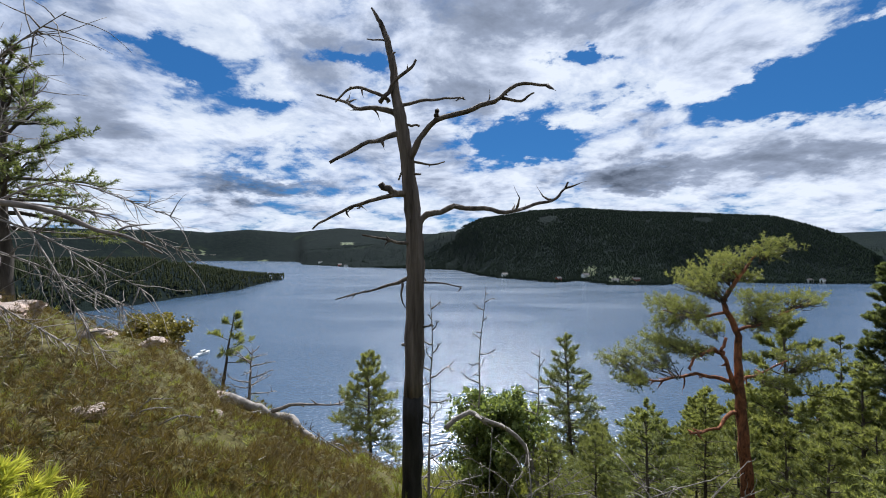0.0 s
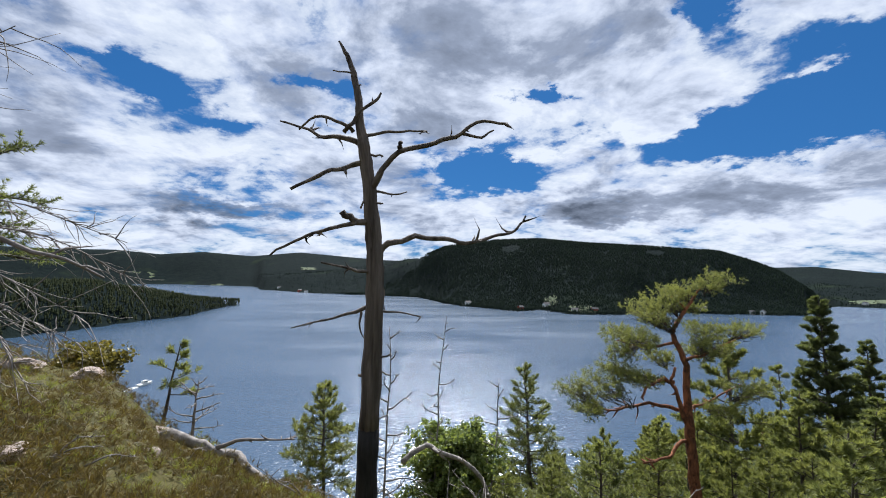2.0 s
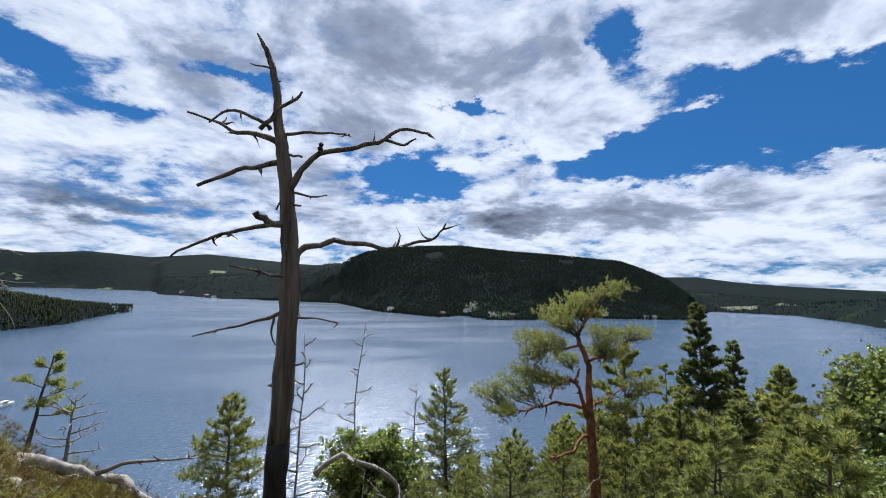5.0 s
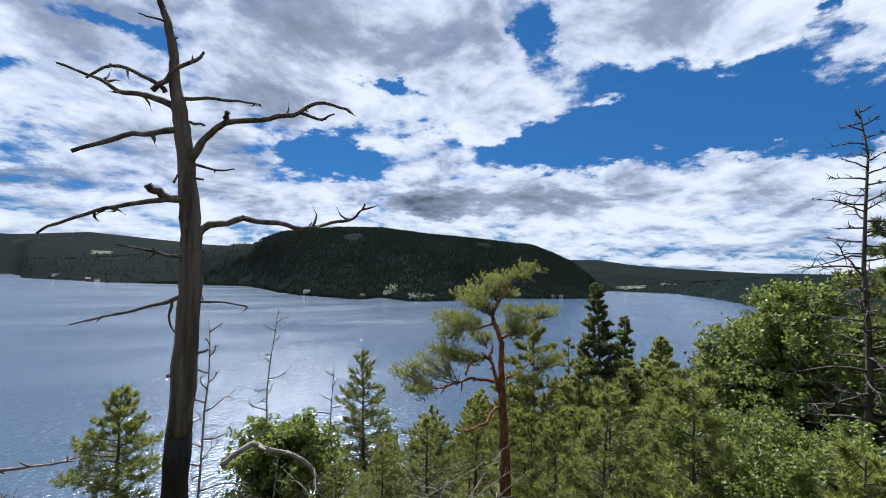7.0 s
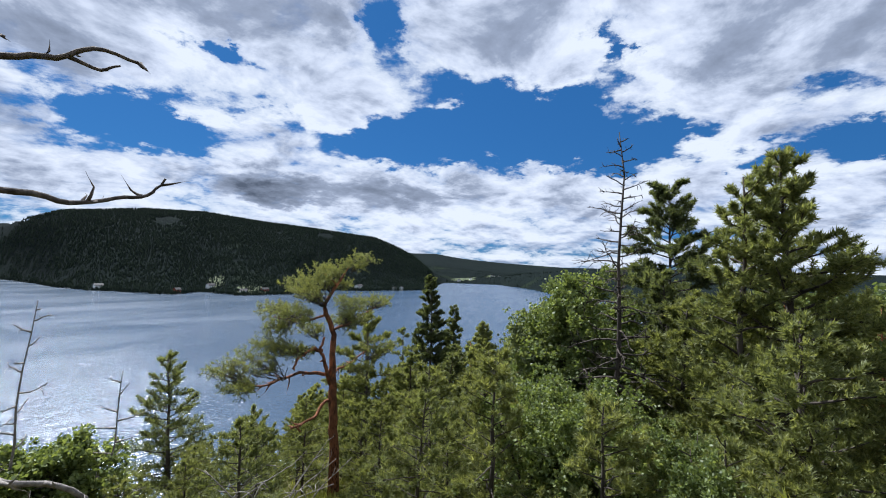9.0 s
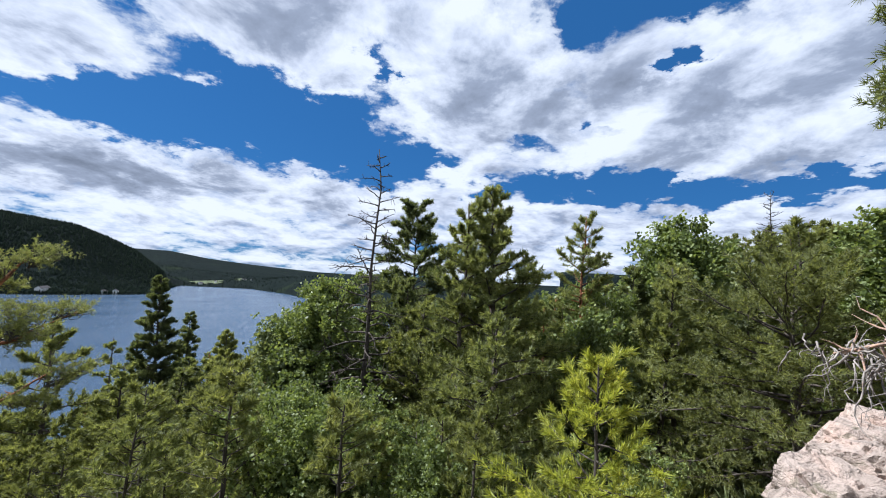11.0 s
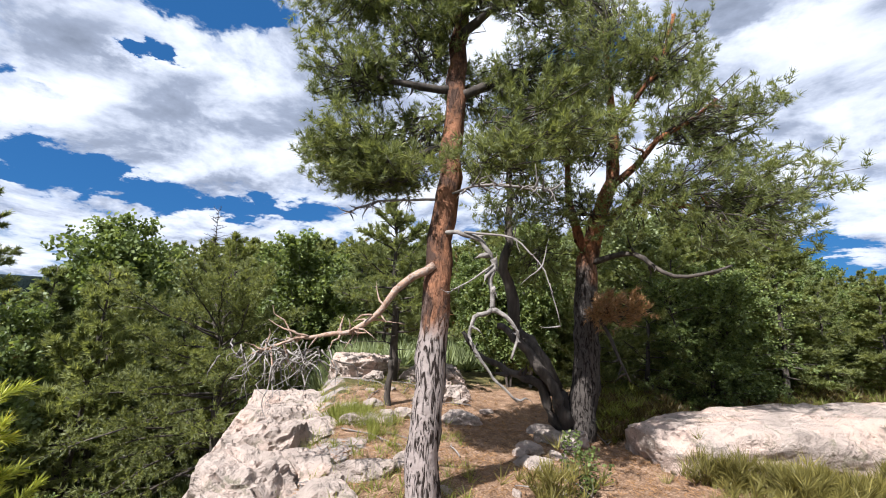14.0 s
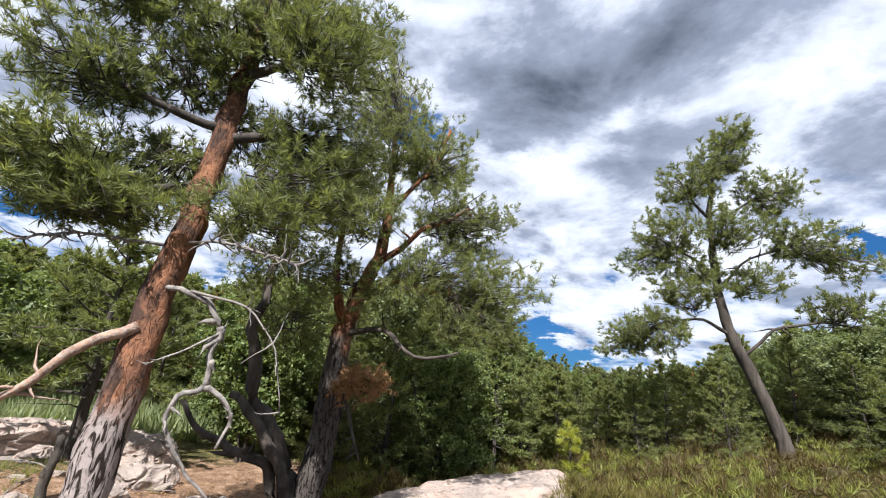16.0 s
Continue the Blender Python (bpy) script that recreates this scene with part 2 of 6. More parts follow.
M_NEEDLE_YOUNG = foliage("young_pine_needles", (0.17, 0.205, 0.035), (0.37, 0.4, 0.07), (0.6, 0.55, 0.12))
M_NEEDLE_DARK = foliage("spruce_needles", (0.05, 0.063, 0.032), (0.125, 0.15, 0.066), (0.23, 0.25, 0.1))
M_LEAF = foliage("birch_leaves", (0.06, 0.085, 0.03), (0.155, 0.2, 0.062), (0.32, 0.36, 0.13), 0.42)
M_LEAF_ALDER = foliage("aspen_leaves", (0.08, 0.1, 0.05), (0.185, 0.22, 0.1), (0.34, 0.37, 0.18), 0.42)
M_HEATHER = foliage("heather", (0.035, 0.024, 0.012), (0.125, 0.09, 0.03), (0.27, 0.235, 0.07), 0.35)
M_HEATH_GREEN = foliage("olive_heather", (0.07, 0.06, 0.02), (0.17, 0.15, 0.04), (0.36, 0.3, 0.09), 0.35)
M_GRASS = foliage("grass", (0.08, 0.095, 0.022), (0.2, 0.22, 0.045), (0.38, 0.37, 0.1), 0.4)
M_BROWN = foliage("withered_needles", (0.15, 0.08, 0.035), (0.34, 0.19, 0.085), (0.5, 0.3, 0.15), 0.2)
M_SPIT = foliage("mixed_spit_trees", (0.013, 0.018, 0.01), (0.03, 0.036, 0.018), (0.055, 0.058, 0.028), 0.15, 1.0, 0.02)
# near-black colours: the cloud shade on the far hills is put in here
M_FOREST = foliage("cloud_shaded_conifers", (0.005, 0.009, 0.0085), (0.01, 0.016, 0.012), (0.02, 0.028, 0.016), 0.1, 1.0, 0.02)


def rock_material():
    m, g, out = material("pinkish_granite")
    v = coords(g)
    a, b, s = g.noise(v, 1.6, 7.0, 0.6, 0.4), g.noise(v, 9.0, 6.0, 0.65), g.noise(v, 70.0, 2.0)
    c = g.ramp(a, [(0.3, (0.13, 0.12, 0.11)), (0.48, (0.31, 0.285, 0.265)), (0.68, (0.45, 0.355, 0.31))])
    c = g.mix(g.ramp(b, [(0.54, (0, 0, 0)), (0.68, (0.75, 0.75, 0.75))]), c, (0.09, 0.085, 0.078))
    c = g.mix(g.math("MULTIPLY", s, 0.35), c, (0.42, 0.39, 0.36))
    li = g.ramp(g.noise(v, 3.2, 6.0, 0.7, 0.6), [(0.57, (0, 0, 0)), (0.65, (0.7, 0.7, 0.7))])
    c = g.mix(li, c, (0.12, 0.125, 0.085))
    c = g.mix(1.0, c, (1.22, 1.08, 1.0), "MULTIPLY")
    h = g.math("ADD", a, g.math("ADD", g.math("MULTIPLY", b, 0.7), g.math("MULTIPLY", s, 0.12)))
    finish(g, out, c, 0.88, h, 1.0, 0.14, spec=0.15)
    return m


M_ROCK = rock_material()


def ground_material():
    """Heath soil, needle litter and bare granite, told apart by the sheet's own zones."""
    m, g, out = material("heath_ground")
    v = coords(g)
    zone = g.add("ShaderNodeAttribute")
    zone.attribute_name = "rockiness"
    lit = g.add("ShaderNodeAttribute")
    lit.attribute_name = "litter"
    a, b, s = g.noise(v, 0.9, 6.0, 0.6, 0.5), g.noise(v, 5.5, 6.0, 0.65, 0.3), g.noise(v, 45.0, 4.0, 0.7)
    heath = g.ramp(b, [(0.3, (0.03, 0.03, 0.012)), (0.55, (0.085, 0.075, 0.025)), (0.75, (0.15, 0.115, 0.05))])
    needles = g.ramp(g.math("ADD", g.math("MULTIPLY", s, 0.6), g.math("MULTIPLY", b, 0.4)), [(0.36, (0.055, 0.032, 0.02)), (0.5, (0.19, 0.115, 0.07)), (0.64, (0.42, 0.29, 0.2))])
    rock = g.ramp(b, [(0.3, (0.14, 0.125, 0.115)), (0.5, (0.28, 0.24, 0.215)), (0.7, (0.4, 0.3, 0.26))])
    rock = g.mix(g.ramp(s, [(0.5, (0, 0, 0)), (0.75, (0.6, 0.6, 0.6))]), rock, (0.17, 0.155, 0.15))
    k1 = g.ramp(g.math("ADD", lit.outputs["Fac"], g.math("SUBTRACT", b, 0.5)), [(0.4, (0, 0, 0)), (0.6, (1, 1, 1))])
    k2 = g.ramp(g.math("ADD", zone.outputs["Fac"], g.math("MULTIPLY", g.math("SUBTRACT", a, 0.5), 1.3)), [(0.47, (0, 0, 0)), (0.53, (1, 1, 1))])
    c = g.mix(k2, g.mix(k1, heath, needles), rock)
    h = g.math("ADD", g.math("MULTIPLY", b, 0.7), g.math("ADD", g.math("MULTIPLY", s, 0.25), g.math("MULTIPLY", k2, 0.3)))
    finish(g, out, c, 0.92, h, 0.9, 0.07, spec=0.15)
    return m


def far_material():
    m, g, out = material("cloud_shaded_far_floor")
    v = coords(g)
    a, b = g.noise(v, 0.0035, 4.0, 0.55, 0.3), g.noise(v, 0.03, 6.0, 0.7)
    # floor colours darkened to stand for cloud shade over the hills
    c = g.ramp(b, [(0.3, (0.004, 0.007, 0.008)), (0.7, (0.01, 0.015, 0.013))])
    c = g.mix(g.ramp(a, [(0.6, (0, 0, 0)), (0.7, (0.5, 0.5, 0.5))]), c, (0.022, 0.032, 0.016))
    finish(g, out, c, 1.0, b, 1.0, 6.0, spec=0.02)
    return m


def water_material():
    m, g, out = material("lake_water")
    v = coords(g)
    w1 = g.noise(g.mapped(v, (1, 1.6, 1)), 0.5, 3.0, 0.55, 0.3)
    w2 = g.noise(g.mapped(v, (1, 1.4, 1)), 0.09, 3.0, 0.5)
    w3 = g.noise(g.mapped(v, (0.6, 2.0, 1)), 0.006, 4.0, 0.6)
    h = g.math("ADD", g.math("MULTIPLY", w1, 0.7), g.math("MULTIPLY", w2, 0.6))
    r = g.ramp(w3, [(0.35, (0.17, 0.17, 0.17)), (0.65, (0.27, 0.27, 0.27))])
    finish(g, out, (0.03, 0.058, 0.1), r, h, 0.7, 0.9, spec=0.6)
    return m


M_GROUND, M_FAR, M_WATER = ground_material(), far_material(), water_material()


def plain(name, color, rough=0.6):
    m, g, out = material(name)
    n = g.noise(coords(g), 3.0, 4.0)
    finish(g, out, g.mix(g.math("MULTIPLY", n, 0.3), (*color, 1), tuple(c * 0.6 for c in color)), rough)
    return m


M_WHITE, M_REDPAINT, M_SLATE, M_GLASS, M_FIELD = (plain("white_paint", (0.75, 0.75, 0.72)), plain("red_paint", (0.3, 0.06, 0.04)),
    plain("dark_roof", (0.06, 0.055, 0.055)), plain("dark_pane", (0.03, 0.035, 0.04), 0.15), plain("meadow", (0.06, 0.078, 0.03), 0.9))

# ---- land ----
RINGS = (1, 3, 6, 9, 14, 25, 40, 70, 115)
LAND = []


def land(az, *heights):
    LAND.append((az, heights))


land(-180, -0.05, -0.05, 0, 0.05, 0.1, 0.4, 1, 2.5, 4)
land(-145, 0, 0.05, 0.4, 0.8, 1.2, 1.8, 2.5, 4, 5)
land(-100, 0, 0.1, 0.4, 0.8, 1.2, 1, 0, -6, -20)
land(-60, 0, 0.15, 0.5, 0.9, 1.0, -2, -10, -32, -64)
land(-47, 0, 0.1, 0.45, 0.7, 0.3, -5, -15, -40, -66)
land(-36, -0.05, 0, 0.2, 0.2, -1.6, -9, -19, -45, -68)
land(-25, -0.1, -0.25, -0.65, -1.4, -4.4, -12, -24, -50, -70)
land(-14, -0.15, -0.5, -1.3, -2.7, -5.5, -14, -27, -55, -70)
land(0, -0.3, -1.1, -2.4, -3.6, -5.8, -14, -27, -55, -70)
land(40, -0.3, -1.1, -2.4, -3.6, -5.8, -9.5, -15, -36, -66)
land(65, -0.25, -1.1, -2.6, -4, -5.5, -8, -13, -30, -60)
land(88, -0.2, -1.0, -3, -4.5, -5.5, -6.5, -8, -14, -28)
land(105, -0.1, -0.4, -3.2, -4.8, -5.5, -5, -3.5, -1, -5)
land(117, -0.05, -0.1, -0.8, -4, -5, -4, -1, 3, 5)
land(126, -0.05, -0.05, -0.1, -0.6, -3.5, -3, 0, 5, 7)
land(136, 0, 0, 0.1, 0.3, 0.2, 0, 2, 6, 8)
land(160, -0.05, -0.05, -0.05, 0.05, 0.2, 0.6, 2, 4, 6)
land(180, -0.05, -0.05, 0, 0.05, 0.1, 0.4, 1, 2.5, 4)

SHORE = ((-180, 9000), (-62, 9000), (-60, 3500), (-28, 3480), (-19.2, 2870), (-18.6, 2190), (-12.6, 1720), (-3.5, 1560), (1.5, 1450), (5.1, 1103),
         (7.6, 1000), (15, 862), (18, 930), (22, 840), (28, 870), (31, 1020), (38, 1040), (46, 1150), (48.4, 1780), (56, 1755), (63, 1205), (72, 950), (85, 500), (96, 200), (180, 150))
RIDGE_NEAR = ((-180, 1), (-20, 0.2), (-12, 0.8), (-3.5, 2.0), (2, 3.25), (5.1, 4.6), (12, 5.5), (17.9, 5.75), (23.3, 5.2), (31.9, 4.5), (38.7, 3.8), (41.4, 2.8), (44, 1.6), (47, -0.8), (49, -1.4), (58, -0.5), (66, 0.5), (72, 0.9), (96, 0.7), (180, 1))
RIDGE_FAR = ((-180, 2.5), (-38, 2.6), (-33.5, 2.8), (-29.5, 2.5), (-25.2, 3.0), (-19.9, 2.7), (-14.1, 3.4), (-8, 3.0), (-3.5, 2.7), (10, 2.4), (40, 2.0), (47, 2.1), (51, 1.5), (56, 1.1), (64, 0.7), (96, 0.8), (180, 1.5))
SPIT = ((-75, 380), (-47, 520), (-36.1, 612), (-30.7, 690), (-26.4, 745), (-22.5, 950), (-21, 1010))


def table(rows, az):
    return np.interp(az, [r[0] for r in rows], [r[1] for r in rows])


def fractal(x, y, scale, octaves=4, seed=0.0):
    return noise.fractal(Vector((x * scale + seed, y * scale - seed, seed)), 0.9, 2.1, octaves)


NEAR_Z = np.array([h for _, h in LAND], float)
NEAR_AZ = np.array([a for a, _ in LAND], float)


def ground_height(x, y, rough=True):
    r, az = math.hypot(x, y), math.degrees(math.atan2(x, y))
    if r < 160:
        lr = math.log(max(r, 0.3))
        k = max(1, min(len(NEAR_AZ) - 1, int(np.searchsorted(NEAR_AZ, az))))
        f = (az - NEAR_AZ[k - 1]) / (NEAR_AZ[k] - NEAR_AZ[k - 1])
        f = f * f * (3 - 2 * f)
        row = NEAR_Z[k - 1] * (1 - f) + NEAR_Z[k] * f
        z = float(np.interp(r, RINGS, row)) if r > 1 else row[0] * r
        if rough:
            z += (0.12 if -90 < az < -8 else 0.06) * min(1, r / 3) * fractal(x, y, 0.9, 4) + min(0.5, r * 0.012) * fractal(x, y, 0.16, 3, 5.0)
        return z
    return far_height(r, az, x, y)


def far_height(r, az, x, y):
    shore = float(table(SHORE, az))
    z = -72.0
    if -96 < az < 96 or r > 500:
        wob = fractal(x, y, 0.004, 5, 2.0)
        top = 1500.0 if az > -4 else 2500.0 + 0 * az
        top = max(top, shore + 350)
        za = 1.6 + top * math.tan(radians(float(table(RIDGE_NEAR, az))))
        zb = 1.6 + 4000 * math.tan(radians(float(table(RIDGE_FAR, az))))
        if r > shore:
            t = min(1.0, (r - shore) / (top - shore))
            s = t * t * (3 - 2 * t) * 0.75 + t * 0.25
            a = -59.5 + (za + 59.5) * s if r < top else za - (r - top) * 0.12
            a += wob * 14 * min(1, (r - shore) / 250) * (1 - 0.85 * t)
            tb = max(0.0, min(1.0, (r - max(shore, 1900)) / (4000 - max(shore, 1900))))
            b = -58 + (zb + 58) * tb ** 1.3 + wob * 26 * min(1, max(0.0, (r - shore) / 400)) * (1 - tb)
            z = max(a, b, -58.8)
    if az <= -21 and r < 1300:
        d = (r - float(table(SPIT, az))) / max(60.0, 260.0 * min(1.0, (-20.5 - az) / 9))
        if 0 < d < 1:
            z = max(z, -60.5 + (10 + 3.0 * min(14, -21 - az)) * math.sin(math.pi * min(1, d * 1.0)) ** 0.7)
    if abs(az) >= 96 and r <= 500:
        z = float(np.interp(r, (160, 500), (8, 25)))
    if 85 < az < 96 and r < 600:
        z = max(z, float(np.interp(r, (160, 500), (-40, -62))))
    return z


def flat_mesh(name, verts, faces, mats, smooth=True):
    me = bpy.data.meshes.new(name)
    me.from_pydata(verts, [], faces)
    for m in mats:
        me.materials.append(m)
    if smooth:
        me.polygons.foreach_set("use_smooth", [True] * len(me.polygons))
    me.update()
    return me


def near(az, a0, width):
    d = (az - a0 + 180) % 360 - 180
    return math.exp(-(d / width) ** 2)


def rockiness(x, y):
    """How much bare granite shows: most along the ledge, some in the heather."""
    r, az = math.hypot(x, y), math.degrees(math.atan2(x, y))
    v = 0.14 + 0.42 * near(az, 124, 18) * math.exp(-max(0, r - 12) / 4) * min(1, max(0, r - 1.5) / 2)
    v += 0.2 * near(az, 170, 25) * math.exp(-max(0, r - 5) / 2) + 0.1 * near(az, -55, 30) * math.exp(-((r - 8) / 4) ** 2)
    return v


def litter(x, y):
    d = (x - 2.4) ** 2 / 9 + (y + 6) ** 2 / 12
    return 1.05 * math.exp(-0.55 * d * d) + 0.1


def build_ground():
    n_az, n_r = 720, 176
    radii = [0.35 * (4900 / 0.35) ** (i / (n_r - 1)) for i in range(n_r)]
    verts, rk, lt = [(0, 0, ground_height(0.01, 0.01))], [0.3], [0.2]
    for r in radii:
        for i in range(n_az):
            a = 2 * math.pi * i / n_az - math.pi
            x, y = r * math.sin(a), r * math.cos(a)
            verts.append((x, y, ground_height(x, y)))
            rk.append(rockiness(x, y)), lt.append(litter(x, y))
    faces = [(0, 1 + (i + 1) % n_az, 1 + i) for i in range(n_az)]
    for k in range(n_r - 1):
        b0, b1 = 1 + k * n_az, 1 + (k + 1) * n_az
        for i in range(n_az):
            j = (i + 1) % n_az
            faces.append((b0 + i, b0 + j, b1 + j, b1 + i))
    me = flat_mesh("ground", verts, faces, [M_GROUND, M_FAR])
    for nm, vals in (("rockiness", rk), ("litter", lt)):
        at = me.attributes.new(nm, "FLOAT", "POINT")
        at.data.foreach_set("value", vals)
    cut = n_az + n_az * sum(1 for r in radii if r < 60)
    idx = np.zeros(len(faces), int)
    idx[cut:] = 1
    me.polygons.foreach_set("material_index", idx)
    me.flip_normals()
    return tagged(new("ground", me), "heath, granite and forested hills round the lake", "ground", kind="structure")


ground = build_ground()

water_bm = bmesh.new()
bmesh.ops.create_circle(water_bm, cap_ends=True, radius=4850, segments=96)
water_me = bpy.data.meshes.new("water")
water_bm.to_mesh(water_me), water_bm.free()
water_me.materials.append(M_WATER)
water = tagged(new("water", water_me), "wide rippled blue-grey lake below the slope", "lake", kind="structure")
water.location.z = -60


# ---- mesh makers ----
class Shape:
    """Gathers tubes and loose faces, and becomes one mesh."""

    def __init__(self):
        self.v, self.f = [], []

    def tube(self, pts, radii, sides=6, wobble=0.0, rng=None, flutes=None):
        pts = [Vector(p) for p in pts]
        base = len(self.v)
        up = Vector((0.31, 0.17, 0.93))
        for i, p in enumerate(pts):
            d = (pts[min(i + 1, len(pts) - 1)] - pts[max(i - 1, 0)]).normalized()
            s = d.cross(up)
            s = s.normalized() if s.length > 1e-3 else Vector((1, 0, 0))
            t = d.cross(s)
            for k in range(sides):
                a = 2 * math.pi * k / sides
                q = radii[i] * (1 + (rng.uniform(-wobble, wobble) if rng else 0)) * (flutes[(k + i // 9) % sides] if flutes else 1)
                self.v.append(p + (s * math.cos(a) + t * math.sin(a)) * q)
        for i in range(len(pts) - 1):
            for k in range(sides):
                m = (k + 1) % sides
                a = base + i * sides
                self.f.append((a + k, a + m, a + sides + m, a + sides + k))
        end = base + (len(pts) - 1) * sides
        self.f.append(tuple(end + k for k in range(sides)))
        self.f.append(tuple(base + sides - 1 - k for k in range(sides)))

    def mesh(self, name, mat):
        return flat_mesh(name, self.v, self.f, [mat])


def scatter_mesh(name, pos, way, mat, count, length, width, spread, leaf=False, rng=None):
    """Needle tufts or leaf sprays: count thin blades at every place, round the way of the twig."""
    pos, way = np.asarray(pos, float), np.asarray(way, float)
    n = len(pos)
    p, w = np.repeat(pos, count, 0), np.repeat(way, count, 0)
    u = rng.normal(size=p.shape)
    u /= np.linalg.norm(u, axis=1)[:, None]
    d = w + u * spread
    d /= np.linalg.norm(d, axis=1)[:, None] + 1e-9
    side = np.cross(d, rng.normal(size=p.shape))
    side /= np.linalg.norm(side, axis=1)[:, None] + 1e-9
    L = length * rng.uniform(0.6, 1.15, (len(p), 1))
    W = width * rng.uniform(0.7, 1.2, (len(p), 1))
    me = bpy.data.meshes.new(name)
    if leaf:
        c = p + d * L * rng.uniform(0.3, 2.4, (len(p), 1))
        a = rng.normal(size=p.shape)
        a /= np.linalg.norm(a, axis=1)[:, None]
        b = np.cross(a, side)
        b /= np.linalg.norm(b, axis=1)[:, None] + 1e-9
        v = np.stack([c - a * W, c + b * W * 0.7, c + a * W, c - b * W * 0.7], 1).reshape(-1, 3)
        k = 4
    else:
        p = p + u * L * 0.12
        v = np.stack([p - side * W / 2, p + side * W / 2, p + d * L], 1).reshape(-1, 3)
        k = 3
    m = len(v) // k
    me.vertices.add(len(v)), me.loops.add(len(v)), me.polygons.add(m)
    me.vertices.foreach_set("co", v.ravel())
    me.loops.foreach_set("vertex_index", np.arange(len(v), dtype=np.int32))
    me.polygons.foreach_set("loop_start", np.arange(0, len(v), k, dtype=np.int32))
    me.materials.append(mat)
    me.update(calc_edges=True)
    me.validate()
    return me


def under(parent, name, me, label=""):
    ob = new(name, me)
    ob.parent = parent
    if label:
        tagged(ob, label)
    return ob


def holder(name, at, label, category, group=""):
    ob = new(name)
    ob.empty_display_size = 0.2
    ob.matrix_basis = at if isinstance(at, Matrix) else Matrix.Translation(at)
    return tagged(ob, label, category, group)


def bent(rng, start, way, length, n, wig=0.12, lift=0.0):
    """A crooked path of n points."""
    pts, p, d = [Vector(start)], Vector(start), Vector(way).normalized()
    for i in range(n):
        d = (d + Vector(rng.normal(size=3)) * wig + Vector((0, 0, lift))).normalized()
        p = p + d * (length / n)
        pts.append(p.copy())
    return pts


def along(pts, f):
    f = max(0.0, min(0.999, f)) * (len(pts) - 1)
    i = int(f)
    return pts[i].lerp(pts[i + 1], f - i), (pts[i + 1] - pts[i]).normalized()


def conifer(name, at, height, radius, label, category="pine", seed=1, spread=1.6, start=0.35, limbs=26, top_shape=0.6,
            needle=(18, 0.17, 0.034, 1.0), droop=0.1, lean=(0, 0), mat=None, bark=None, density=1.0, dead_low=4, sides=8, wig=0.05, spiky=False, group=""):
    """A conifer: trunk, limbs and one crown of needle tufts. spiky: spruce habit with a pointed top."""
    rng = np.random.default_rng(seed)
    bark = bark or M_BARK_DARK
    tree = holder(name, at, label, category, group)
    trunk, wood = Shape(), Shape()
    spine = [Vector((0, 0, -0.4))]
    n = 10
    off = Vector((0, 0, 0))
    for i in range(1, n + 1):
        f = i / n
        off = off + Vector((rng.normal() * wig, rng.normal() * wig, 0)) * height / n
        spine.append(Vector((lean[0] * f, lean[1] * f, height * f)) + off)
    trunk.tube(spine, [radius * (1.15 if i == 0 else 1) * (1 - 0.93 * (i / n) ** 0.9) + 0.006 for i in range(n + 1)], sides, 0.06, rng)
    pos, way = [], []
    for b in range(limbs):
        u = start + (0.98 - start) * (b + rng.uniform(0, 0.8)) / limbs
        p, d = along(spine, u)
        k = (u - start) / (1 - start)
        if spiky:
            ln = spread * (1 - k) ** 0.75 * rng.uniform(0.75, 1.1) + 0.12
        else:
            ln = spread * (0.45 + 0.55 * math.sin(math.pi * min(1, (k * 0.75 + 0.25)))) * (1 - k * top_shape) * rng.uniform(0.6, 1.15)
        a = b * 2.399 + rng.normal() * 0.35
        rise = (-0.15 if spiky else -0.05) + 0.65 * k
        w = Vector((math.cos(a), math.sin(a), rise))
        path = bent(rng, p, w, ln, 5, 0.13, 0.07 - droop * (1 - k))
        r0 = radius * (0.14 + 0.13 * (1 - k))
        wood.tube(path, [r0 * (1 - 0.8 * i / 5) + 0.003 for i in range(6)], 5)
        subs = max(4, int(ln * 8 * density))
        for j in range(subs):
            f = 0.25 + 0.75 * (j + rng.uniform(0, 0.9)) / subs
            q, e = along(path, f)
            side = e.cross(Vector((0, 0, 1))) * rng.choice((-1, 1))
            w2 = e * 0.7 + side * rng.uniform(0.3, 1.0) + Vector((0, 0, rng.uniform(-0.05, 0.45)))
            sub = bent(rng, q, w2, ln * 0.28 * (1.25 - f * 0.6) + 0.06, 3, 0.2, 0.08)
            if j % 2 == 0:
                wood.tube(sub, [r0 * 0.28, r0 * 0.2, r0 * 0.12, 0.002], 3)
            for t in (0.2, 0.45, 0.65, 0.85, 1.0):
                c, e2 = along(sub, t)
                pos.append(c), way.append(e2)
        c, e2 = along(path, 1.0)
        pos.append(c), way.append(e2)
    for b in range(dead_low):
        p, d = along(spine, rng.uniform(min(0.12, start * 0.5), start))
        a = rng.uniform(0, 6.28)
        path = bent(rng, p, (math.cos(a), math.sin(a), rng.uniform(-0.3, 0.2)), spread * rng.uniform(0.2, 0.6), 4, 0.2)
        wood.tube(path, [radius * 0.14, radius * 0.1, radius * 0.07, radius * 0.04, 0.002], 4)
    under(tree, "trunk", trunk.mesh("trunk", bark))
    tagged(under(tree, "branchwork", wood.mesh("branchwork", bark)), kind="stuff")
    cnt, ln, wd, sp = needle
    tagged(under(tree, "crown", scatter_mesh("crown", pos, way, mat or M_NEEDLE, cnt, ln, wd, sp, rng=rng)), kind="stuff")
    return tree


